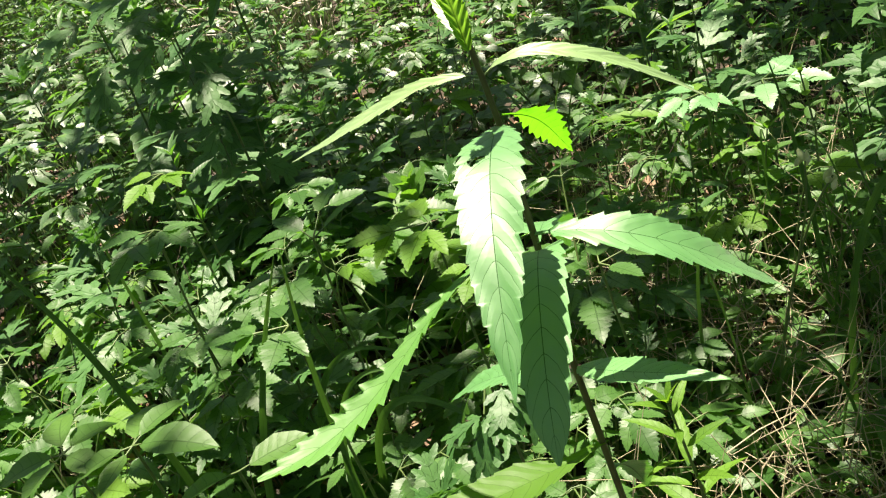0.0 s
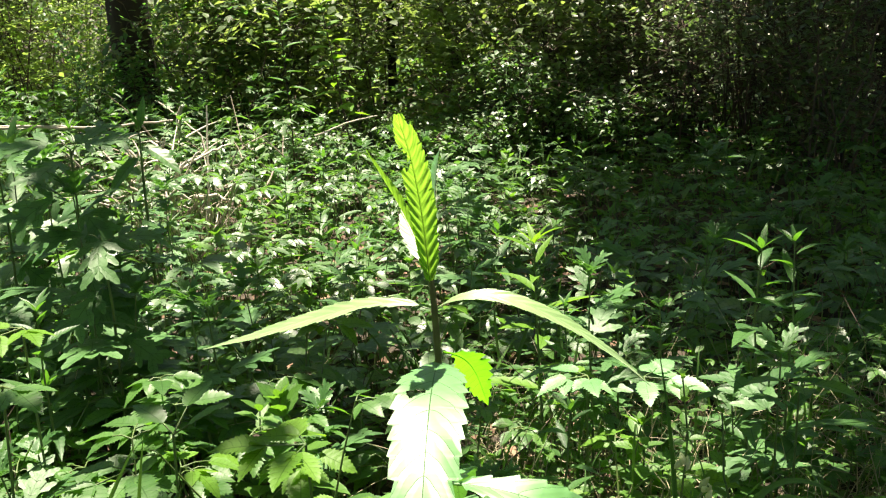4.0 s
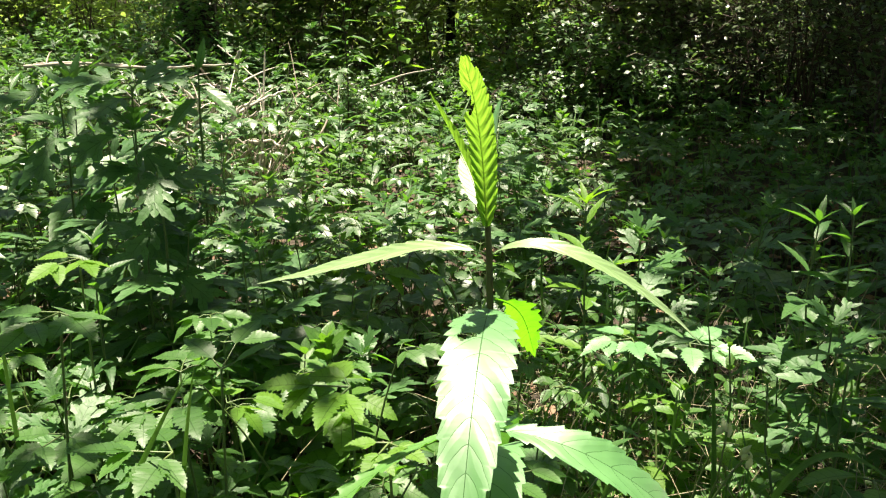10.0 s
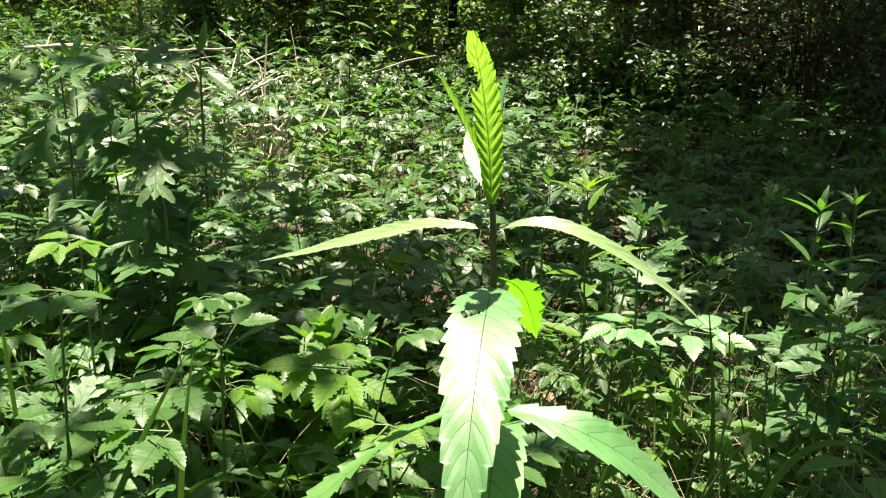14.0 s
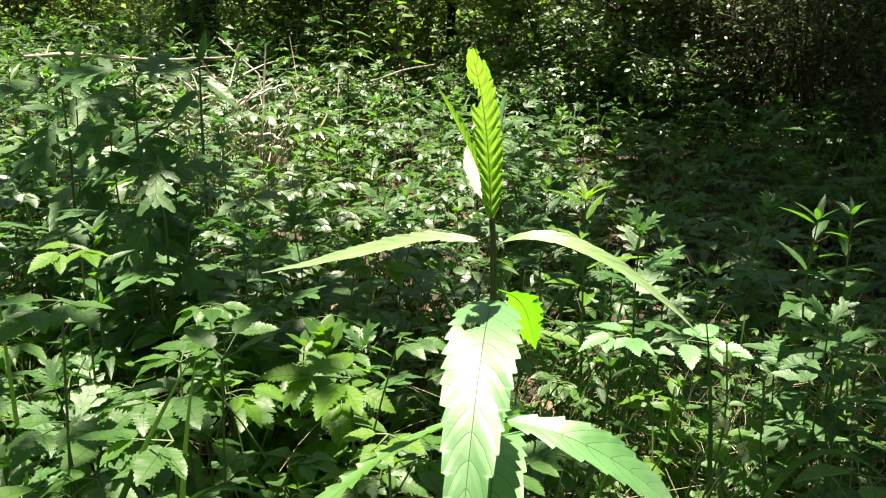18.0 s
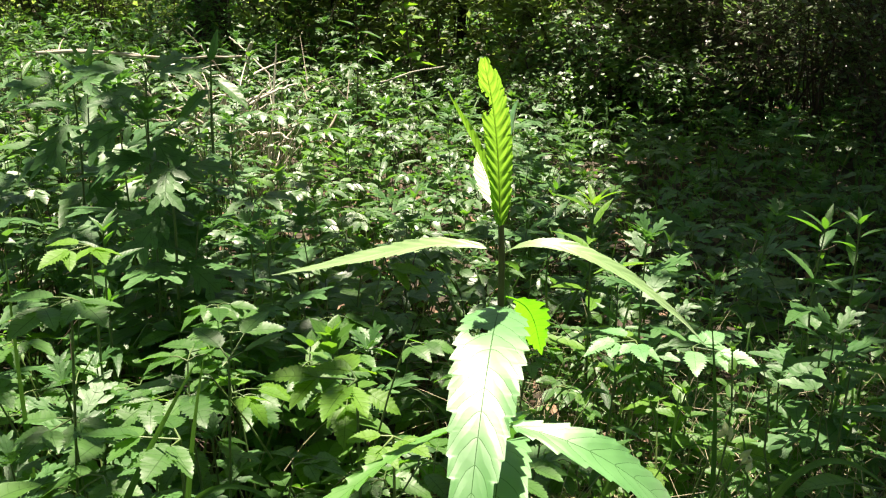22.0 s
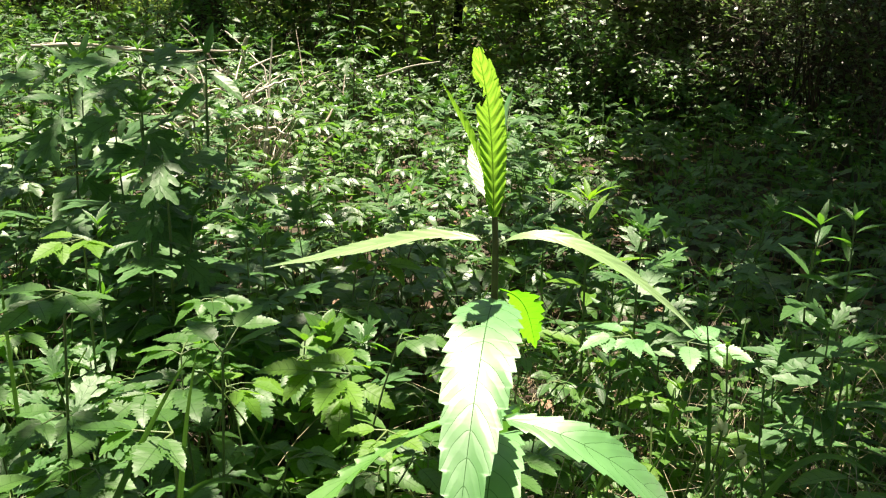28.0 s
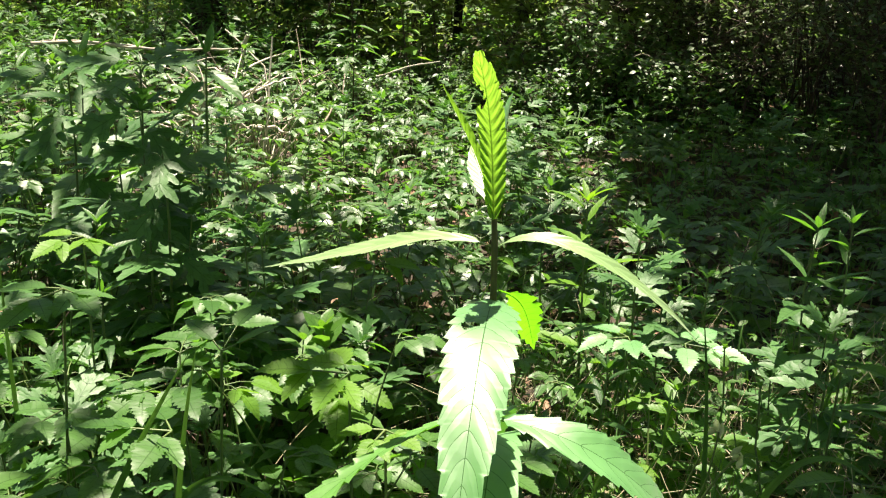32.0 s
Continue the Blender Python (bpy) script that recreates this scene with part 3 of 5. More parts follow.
LONG = [(0, 0.15), (0.04, 0.34), (0.1, 0.62), (0.18, 0.86), (0.28, 1.0), (0.38, 1.0), (0.52, 0.87), (0.68, 0.68), (0.84, 0.42), (1, 0.02)]
SLIM = [(0, 0.15), (0.1, 0.45), (0.2, 0.9), (0.32, 1.0), (0.5, 0.9), (0.68, 0.62), (0.85, 0.3), (1, 0.03)]
TALL_LEAVES = [
    # the upright young leaves at the tip
    ([(0.0216, 0.4680, 0.7846), (0.0204, 0.4728, 0.8199), (0.0170, 0.4681, 0.8504), (0.0094, 0.4554, 0.8731)], 0.0152, 19, 0.09, (0.25, 1.0, 0.3), dict(fold=0.2, seed=1, peak=0.52, mat=M_TIP, crinkle=0.03, outline=[(0, 0.3), (0.1, 0.72), (0.3, 0.92), (0.5, 1.0), (0.62, 1.0), (0.8, 0.84), (0.92, 0.6), (1, 0.2)], hole=[(0.85, 0.705, 0.66, 0.07), (-0.98, 0.93, 0.35, 0.03)])),
    ([(0.0211, 0.4691, 0.7858), (0.0156, 0.4797, 0.8137), (0.0029, 0.4852, 0.8307), (-0.0073, 0.4910, 0.8511)], 0.0095, 13, 0.2, (0.62, 0.22, 0.25), dict(fold=0.35, seed=2, peak=0.4, mat=M_TIP)),
    ([(0.0226, 0.4726, 0.7847), (0.0281, 0.4917, 0.8006), (0.0265, 0.5099, 0.8213), (0.0336, 0.5373, 0.8408)], 0.013, 12, 0.2, (-0.8, 0.3, 0.4), dict(fold=0.5, seed=3, peak=0.4)),
    ([(0.0215, 0.4790, 0.7888), (0.0153, 0.4929, 0.7967), (0.0121, 0.5100, 0.8039), (0.0117, 0.5315, 0.8129)], 0.0125, 9, 0.15, (0.05, -0.5, 0.85), dict(fold=0.05, mat=M_SUN_WHITE, seed=17, peak=0.45)),
    # first wide pair, in the leaf colour whitened for sun glare
    ([(0.0218, 0.4785, 0.7661), (-0.0091, 0.4876, 0.7771), (-0.0507, 0.4996, 0.7526), (-0.1193, 0.5640, 0.7197)], 0.0132, 17, 0.14, (0, -0.52, 1), dict(fold=0.06, seed=4, stalk=0.05, mat=M_SUN_WHITE, outline=SLIM, hole=[(-0.75, 0.2, 0.35, 0.06)])),
    ([(0.0241, 0.4805, 0.7646), (0.0551, 0.4657, 0.7945), (0.1149, 0.4611, 0.7445), (0.1400, 0.4742, 0.7140)], 0.0106, 17, 0.14, (0.2, -0.52, 1), dict(fold=0.06, seed=5, stalk=0.06, mat=M_SUN_WHITE, outline=SLIM)),
    # the leaf towards the path and its small partner
    ([(0.0241, 0.4786, 0.7346), (0.0175, 0.4217, 0.7517), (0.0100, 0.3758, 0.7294), (0.0023, 0.3204, 0.6685)], 0.0385, 17, 0.13, (0, 0, 1), dict(fold=0.05, seed=6, outline=LONG, hole=[(0.36, 0.262, 0.2, 0.012), (0.5, 0.272, 0.13, 0.02)])),
    ([(0.0272, 0.4864, 0.7377), (0.0477, 0.5194, 0.7215), (0.0509, 0.5506, 0.6934), (0.0616, 0.5957, 0.6525)], 0.0245, 11, 0.3, (-0.3, 0.5, 0.6), dict(fold=0.1, seed=7, stalk=0.12, mat=M_SMALL, outline=[(0, 0.2), (0.2, 0.35), (0.3, 0.85), (0.45, 1.0), (0.65, 0.85), (0.85, 0.45), (1, 0.03)])),
    # third pair
    ([(0.0226, 0.4868, 0.6595), (-0.0677, 0.4683, 0.6513), (-0.0728, 0.4268, 0.5921), (-0.1675, 0.3961, 0.6017)], 0.030, 18, 0.36, (-0.1, 0.4, 0.9), dict(fold=0.1, seed=9, mat=M_SUNLIT, stalk=0.05, face_end=(0, -0.16, 1), outline=[(0, 0.2), (0.15, 0.42), (0.35, 0.55), (0.5, 0.6), (0.62, 0.95), (0.75, 1.0), (0.88, 0.7), (1, 0.1)])),
    ([(0.0243, 0.4861, 0.6575), (0.0951, 0.4484, 0.6706), (0.1322, 0.4616, 0.6070), (0.1727, 0.5184, 0.5473)], 0.034, 16, 0.19, (0.1, -0.3, 1), dict(fold=0.06, seed=10, stalk=0.06, outline=[(0, 0.2), (0.08, 0.4), (0.2, 0.9), (0.32, 1.0), (0.5, 0.97), (0.7, 0.75), (0.87, 0.4), (1, 0.03)])),
    # fourth pair
    ([(0.0230, 0.4910, 0.6302), (0.0312, 0.4409, 0.7046), (0.0147, 0.3641, 0.6610), (0.0090, 0.3368, 0.6101)], 0.0345, 15, 0.14, (0, -0.1, 1), dict(fold=0.08, seed=11, outline=[(0, 0.15), (0.1, 0.6), (0.25, 0.9), (0.45, 1.0), (0.7, 0.9), (0.88, 0.6), (1, 0.05)])),
    ([(0.025, 0.487, 0.65), (0.03, 0.53, 0.65), (0.036, 0.57, 0.62), (0.04, 0.61, 0.57)], 0.034, 14, 0.17, (0, 0.2, 1), dict(fold=0.08, seed=12, stalk=0.1)),
    # fifth pair
    ([(0.0238, 0.4968, 0.5447), (0.0530, 0.4480, 0.5650), (0.0790, 0.4330, 0.5740), (0.1102, 0.4215, 0.5640)], 0.027, 13, 0.16, (0, -0.05, 1), dict(fold=0.06, seed=13)),
    ([(0.022, 0.5, 0.54), (-0.012, 0.51, 0.545), (-0.047, 0.53, 0.535), (-0.079, 0.553, 0.50)], 0.034, 14, 0.17, (0, 0, 1), dict(fold=0.08, seed=14, stalk=0.1)),
    # a lower pair
    ([(0.0275, 0.5030, 0.4700), (0.0028, 0.4805, 0.4776), (-0.03, 0.4620, 0.4864), (-0.1251, 0.4428, 0.4822)], 0.042, 12, 0.17, (0, 0, 1), dict(fold=0.08, seed=15, mat=M_SMALL, outline=[(0, 0.1), (0.2, 0.3), (0.4, 0.95), (0.6, 1.0), (0.8, 0.8), (1, 0.05)])),
    ([(0.027, 0.506, 0.44), (0.03, 0.525, 0.43), (0.04, 0.545, 0.40), (0.045, 0.56, 0.36)], 0.034, 13, 0.17, (0, 0, 1), dict(fold=0.08, seed=16)),
]
tall_plant()


# ---- herbs that stand out ----
def rs(k):
    return np.random.RandomState(k)


def ridden(at):
    return (at[0], at[1], height(at[0], at[1]) - 0.005)


def compound_herb(name, label, centre, base, size, mat, seed, turn=0.0, leaflets=7, lift=0.05, shape="elder"):
    """One long stalk that carries one compound leaf spread at centre."""
    rng = rs(seed)
    b = Vector(ridden(base))
    c = Vector(centre) - b
    stalks, leaves = [(bow((0, 0, 0), c, 0.0), 0.0024, 0.0014)], []
    a0 = radians(turn)
    for g, off in enumerate((0, 1.2, -1.2)):
        d = way(a0 + off, lift)
        knee = c + d * size * (0.7 if g == 0 else 0.35)
        stalks.append(([c, c.lerp(knee, 0.5), knee], 0.0012, 0.0009))
        leaves.append((shape, rng.randint(2), placed(knee, d + Vector((0, 0, rng.uniform(-0.3, 0.05))), rand_up(rng, 0.2), size)))
        for sgn in (1, -1):
            if len(leaves) < leaflets:
                leaves.append((shape, rng.randint(2), placed(knee, way(a0 + off + sgn * 0.95, rng.uniform(-0.3, 0.0)), rand_up(rng, 0.25), size * 0.8)))
    return plant_thing(name, label, "plant", (leaves, stalks), tuple(b), mat)


compound_herb("compound_leaf_herb", "yellow-green compound leaf with toothed leaflets on a long stalk", (-0.093, 0.83, 0.515), (-0.09, 0.88, 0), 0.055, M_YOUNG, 1, 180, 9)
compound_herb("compound_leaf_herb", "light green compound leaf beside the tall herb", (-0.055, 0.80, 0.47), (-0.05, 0.86, 0), 0.036, M_YOUNG, 2, 250)
compound_herb("compound_leaf_herb", "sunlit three-part toothed leaf on a pale forked stalk", (-0.405, 0.92, 0.56), (-0.46, 0.95, 0), 0.055, M_ELDER, 3, 250)
compound_herb("compound_leaf_herb", "large drooping toothed leaflets catching the sun", (-0.25, 0.76, 0.485), (-0.27, 0.82, 0), 0.052, M_ELDER, 4, 190, 7, 0.15)
compound_herb("compound_leaf_herb", "large drooping toothed leaflets catching the sun", (-0.30, 0.95, 0.44), (-0.28, 1.0, 0), 0.062, M_ELDER, 5, 230)
compound_herb("compound_leaf_herb", "single oval leaf above shaded toothed leaves", (-0.32, 1.25, 0.38), (-0.31, 1.27, 0), 0.06, M_ELDER, 6, 80, 5)
# these two wear the tall herb's lighter leaf colour to look sunstruck
compound_herb("compound_leaf_herb", "bright flat toothed leaves lying in a sun fleck", (0.345, 1.22, 0.385), (0.36, 1.26, 0), 0.056, M_MAIN, 9, 330)
compound_herb("compound_leaf_herb", "bright flat toothed leaves lying in a sun fleck", (0.27, 1.25, 0.38), (0.28, 1.3, 0), 0.05, M_MAIN, 10, 200)
compound_herb("compound_leaf_herb", "pale toothed leaf over dry stalks", (0.06, 0.85, 0.40), (0.08, 0.9, 0), 0.045, M_ELDER, 11, 20, 3)
compound_herb("compound_leaf_herb", "yellow-green compound leaf over a shaded gap", (-0.50, 1.22, 0.52), (-0.52, 1.26, 0), 0.05, M_YOUNG, 12, 240)

compound_herb("compound_leaf_herb", "single pale oval toothed leaf on a bleached stalk", (-0.243, 0.93, 0.488), (-0.27, 0.95, 0), 0.052, M_ELDER, 16, 70, 1, 0.5)
compound_herb("compound_leaf_herb", "light green compound leaf over large toothed leaves", (-0.433, 0.95, 0.40), (-0.43, 0.98, 0), 0.05, M_ELDER, 17, 250, 7)

compound_herb("compound_leaf_herb", "pale lobed leaflets drooping below the tall herb", (-0.058, 0.62, 0.47), (-0.05, 0.66, 0), 0.05, M_LOBED, 14, 250, 7, -0.7, "lobed")

plant_thing("leafy_sprout", "yellow-green leafy sprout among darker herbs", "plant", stem_plant(rs(21), 0.52, "lance", 0.085, 0.045, 0.45, droop=0.0, lean=0.02), ridden((0.245, 1.45)), M_YOUNG)
plant_thing("leafy_sprout", "pale deeply lobed sprout in the sun", "plant", stem_plant(rs(22), 0.49, "lobed", 0.075, 0.04, 0.6, droop=-0.2, lean=0.02), ridden((0.31, 1.36)), M_LOBED)
plant_thing("leafy_sprout", "tall lance-leaved sprout at the edge of shade", "plant", stem_plant(rs(23), 0.54, "lance", 0.07, 0.035, 0.35, droop=0.1, lean=0.02), ridden((0.585, 1.27)), M_LANCE)
plant_thing("leafy_sprout", "tall lance-leaved sprout at the edge of shade", "plant", stem_plant(rs(24), 0.52, "lance", 0.085, 0.04, 0.4, droop=0.1, lean=0.02), ridden((0.53, 1.31)), M_LANCE)
plant_thing("leafy_sprout", "grey-green lobed herb with spreading leaves", "plant", stem_plant(rs(25), 0.42, "lobed", 0.09, 0.04, 0.4, droop=0.2, lean=0.02), ridden((0.51, 1.17)), M_LOBED)
plant_thing("leafy_sprout", "bright green leafy shoot close to the ground", "plant", stem_plant(rs(26), 0.44, "lance", 0.05, 0.022, 0.6, droop=-0.1), ridden((0.105, 0.56)), M_YOUNG)
plant_thing("leafy_sprout", "tall straight stem with drooping lobed leaves", "plant", stem_plant(rs(27), 0.63, "lobed", 0.10, 0.05, 0.35, droop=0.3), ridden((-0.49, 1.45)), M_LOBED)
plant_thing("leafy_sprout", "dark tall stem with hanging lance leaves", "plant", stem_plant(rs(29), 0.66, "lance", 0.16, 0.05, 0.4, droop=0.3), ridden((-0.86, 2.05)), M_LANCE)
plant_thing("leafy_sprout", "thin stem with oval leaves in dark shade", "plant", stem_plant(rs(31), 0.40, "oval", 0.024, 0.035, 0.3, pair=True), ridden((0.42, 0.98)), M_OVAL)
plant_thing("leafy_sprout", "thin stem with oval leaves in dark shade", "plant", stem_plant(rs(32), 0.36, "oval", 0.024, 0.035, 0.3, pair=True), ridden((0.50, 0.92)), M_OVAL)
plant_thing("leafy_sprout", "thin stem with oval leaves in dark shade", "plant", stem_plant(rs(33), 0.42, "oval", 0.024, 0.03, 0.3, pair=True), ridden((0.40, 1.12)), M_OVAL)


plant_thing("sapling", "young sapling with sunlit yellow-green leaves", "sapling", stem_plant(rs(34), 1.15, "oval", 0.07, 0.03, 0.35, droop=0.1), ridden((-0.12, 4.2)), M_YOUNG, stalk_mat=M_TWIG)
plant_thing("sapling", "young sapling with sunlit yellow-green leaves", "sapling", stem_plant(rs(35), 0.95, "lance", 0.085, 0.03, 0.3, droop=0.1), ridden((-0.42, 4.25)), M_LANCE, stalk_mat=M_TWIG)


plant_thing("leafy_sprout", "slender sprout with pale narrow leaves in a sun fleck", "plant", stem_plant(rs(38), 0.42, "lance", 0.045, 0.016, 0.6, droop=0.2), ridden((0.285, 1.37)), M_LOBED)
plant_thing("leafy_sprout", "slender sprout with pale narrow leaves in a sun fleck", "plant", stem_plant(rs(39), 0.40, "lobed", 0.06, 0.03, 0.5, droop=0.1), ridden((0.36, 1.42)), M_LOBED)


def leaflet_fan(label, centre, spread, seed):
    """A stalk with a flat fan of smooth leaflets: (bearing in degrees, length)."""
    rng = rs(seed)
    foot = Vector(ridden((centre[0] - 0.03, centre[1] + 0.06)))
    c = Vector(centre) - foot
    stalks, leaves = [(bow((0, 0, 0), c, 0.0), 0.0026, 0.0016)], []
    for bearing, size in spread:
        d = way(radians(bearing), rng.uniform(-0.1, 0.25))
        knee = c + d * 0.012
        stalks.append(([c, c.lerp(knee, 0.5), knee], 0.0012, 0.0009))
        leaves.append(("oval", rng.randint(2), placed(knee, d, rand_up(rng, 0.2), size, 1.05)))
    plant_thing("compound_leaf_herb", label, "plant", (leaves, stalks), tuple(foot), M_OVAL)


leaflet_fan("shaded compound leaf with smooth pointed oval leaflets", (-0.406, 0.667, 0.46), ((92, 0.062), (52, 0.055), (200, 0.05), (250, 0.045), (345, 0.08)), 91)
leaflet_fan("shaded compound leaf with smooth pointed oval leaflets", (-0.487, 0.685, 0.46), ((112, 0.062), (66, 0.06), (190, 0.062), (250, 0.05), (325, 0.05)), 92)
leaflet_fan("broad shaded leaf pair over dark litter", (-0.31, 0.64, 0.42), ((20, 0.06), (185, 0.07)), 93)


def leafy_stalk(label, line, leaves, mat, seed):
    """An upright stem with single large toothed leaves, each given by its midrib."""
    root = tagged(new("leafy_sprout"), label, "plant")
    foot = Vector(ridden(line[0]))
    root.matrix_basis = Matrix.Translation(foot)
    v, q = tube([Vector((0, 0, 0))] + [Vector(p) - foot for p in line[1:]], 0.005, 0.002, 6)
    part("stem", mesh_of("stem", v, q, M_STALK), root)
    for k, (c, width, teeth, cut) in enumerate(leaves):
        me, (rv, rq) = big_leaf([Vector(p) - foot for p in c], width, teeth, cut, (0.1 * (-1) ** k, -0.35, 1), fold=0.1, seed=seed + k, mat=mat, stalk=0.06)
        part("midrib", mesh_of("midrib", rv, rq, M_STALK), part("leaf", me, root))


leafy_stalk("dark upright stem with drooping lance leaves before sunlit brush", [(-0.58, 2.2), (-0.572, 2.2, 0.514), (-0.566, 2.2, 0.66)], [
    ([(-0.565, 2.2, 0.653), (-0.56, 2.207, 0.678), (-0.555, 2.214, 0.703), (-0.551, 2.22, 0.725)], 0.022, 9, 0.12),
    ([(-0.568, 2.2, 0.653), (-0.574, 2.193, 0.673), (-0.579, 2.186, 0.693), (-0.584, 2.18, 0.71)], 0.02, 9, 0.12),
    ([(-0.567, 2.2, 0.614), (-0.534, 2.183, 0.604), (-0.5, 2.165, 0.58), (-0.472, 2.15, 0.55)], 0.042, 10, 0.14),
    ([(-0.57, 2.2, 0.621), (-0.559, 2.221, 0.628), (-0.548, 2.242, 0.624), (-0.539, 2.26, 0.612)], 0.02, 8, 0.1),
    ([(-0.573, 2.2, 0.588), (-0.596, 2.183, 0.572), (-0.619, 2.165, 0.543), (-0.639, 2.15, 0.508)], 0.038, 10, 0.14),
    ([(-0.571, 2.2, 0.541), (-0.537, 2.19, 0.54), (-0.502, 2.179, 0.526), (-0.473, 2.17, 0.504)], 0.03, 10, 0.14),
    ([(-0.575, 2.2, 0.541), (-0.603, 2.228, 0.555), (-0.63, 2.256, 0.558), (-0.654, 2.28, 0.553)], 0.03, 10, 0.14),
], M_LANCE, 60)
for seed, h, x, y, big in ((81, 0.66, -0.60, 1.72, 0.10), (83, 0.62, -0.84, 1.66, 0.095), (84, 0.54, -0.44, 1.62, 0.085)):
    plant_thing("leafy_sprout", "tall blue-green herb with broad jagged lobed leaves", "plant", stem_plant(rs(seed), h, "lobed", big, 0.045, 0.35, droop=0.1, lean=0.04), ridden((x, y)), M_LOBED)


def long_blade(label, pts, width, seed):
    """One broad grass blade along a curve from the ground."""
    root = tagged(new("grass_plant"), label, "grass")
    a = Vector(pts[0])
    foot = Vector(ridden((a.x, a.y)))
    root.matrix_basis = Matrix.Translation(foot)
    line = spine([Vector(p) - foot for p in [tuple(foot)] + pts], 22)
    verts, uvs = [], []
    for k, p in enumerate(line):
        t = (line[min(k + 1, 21)] - line[max(k - 1, 0)]).normalized()
        side = t.cross(Vector((0.25, -1, 0.5))).normalized()
        nrm = side.cross(t)
        w = width / 2 * min(1.0, 1.6 * (1 - k / 21) ** 0.7 + 0.02)
        for u in (-1, 0, 1):
            verts.append(tuple(p + side * u * w + nrm * (0.3 * w * abs(u))))
            uvs.append((0.5 + 0.5 * u, k / 21))
    k, j = np.meshgrid(np.arange(21), np.arange(2), indexing="ij")
    k, j = k.ravel(), j.ravel()
    part("blade", mesh_of("blade", verts, np.stack([k * 3 + j, k * 3 + j + 1, (k + 1) * 3 + j + 1, (k + 1) * 3 + j], 1), M_GRASS, uvs), root)


long_blade("broad dark grass blade leaning across the herbs", [(-0.40, 0.76, 0.27), (-0.28, 0.74, 0.475), (-0.222, 0.735, 0.577)], 0.0085, 1)
long_blade("broad dark grass blade leaning across the herbs", [(-0.258, 0.74, 0.36), (-0.238, 0.74, 0.48), (-0.215, 0.735, 0.584)], 0.0062, 2)
long_blade("arching grass blade low in the herbs", [(-0.275, 0.74, 0.40), (-0.214, 0.74, 0.452), (-0.15, 0.735, 0.41)], 0.007, 3)
long_blade("arching grass blade low in the herbs", [(0.30, 0.86, 0.42), (0.38, 0.86, 0.47), (0.47, 0.86, 0.38)], 0.009, 4)
long_blade("broad dark grass blade leaning across the herbs", [(-0.483, 0.85, 0.38), (-0.513, 0.85, 0.52), (-0.56, 0.85, 0.63)], 0.009, 5)
long_blade("arching grass blade low in the herbs", [(-0.34, 0.87, 0.38), (-0.24, 0.86, 0.42), (-0.16, 0.85, 0.34)], 0.008, 6)
long_blade("arching grass blade low in the herbs", [(-0.27, 0.83, 0.40), (-0.16, 0.80, 0.38), (-0.07, 0.78, 0.22)], 0.009, 7)
long_blade("thick upright green stem blade at the edge of the herbs", [(-0.485, 0.95, 0.30), (-0.49, 0.95, 0.45), (-0.484, 0.95, 0.60)], 0.006, 9)
long_blade("thin upright grass blade", [(0.33, 1.0, 0.3), (0.32, 1.0, 0.4), (0.30, 1.0, 0.52)], 0.007, 8)

rng = rs(46)
for k in range(52):
    x, y = rng.uniform(0.06, 0.60), rng.uniform(0.72, 1.45)
    h, a, r = rng.uniform(0.26, 0.48), rng.uniform(-0.6, 3.7), rng.uniform(0.05, 0.22)
    dx, dy = math.cos(a) * r, math.sin(a) * r * 0.5
    long_blade("thin arching grass blade above dry stalks", [(x + dx * 0.1, y, h * 0.6), (x + dx * 0.4, y + dy * 0.4, h * 1.05), (x + dx, y + dy, h * rng.uniform(0.6, 1.0))], rng.uniform(0.0022, 0.0045), 50 + k)
compound_herb("compound_leaf_herb", "single broad rounded green leaf on a thin stalk", (0.47, 1.0, 0.458), (0.475, 1.02, 0), 0.05, M_OVAL, 15, 250, 1, 0.35, "oval")
compound_herb("compound_leaf_herb", "dark broad rounded leaf in deep shade", (0.405, 0.78, 0.436), (0.405, 0.78, 0), 0.055, M_OVAL, 13, 250, 2, 0.3, "oval")


def lobed_stalk(label, foot, top, leaves, mat, seed):
    """A tall stem with broad jagged leaves: (share of the stem, bearing, lift in degrees, length, tilt of the blade)."""
    rng = rs(seed)
    foot = Vector(ridden(foot))
    line = bow((0, 0, 0), Vector(top) - foot, 0.0, 6)
    for p in line[1:-1]:
        p.x += rng.uniform(-0.006, 0.006)
    stalks, out = [(line, 0.004, 0.0018)], []
    for f, bearing, lift, size, tilt in leaves:
        p = Vector((0, 0, 0)).lerp(line[-1], f)
        d = way(radians(bearing), radians(lift))
        knee = p + d * size * 0.22 + Vector((0, 0, 0.01))
        stalks.append(([p, p.lerp(knee, 0.5) + Vector((0, 0, 0.004)), knee], 0.0014, 0.001))
        out.append(("lobed", rng.randint(2), placed(knee, d, Vector((rng.uniform(-0.15, 0.15), -tilt, 1)), size, 1.1)))
    plant_thing("leafy_sprout", label, "plant", (out, stalks), tuple(foot), mat)


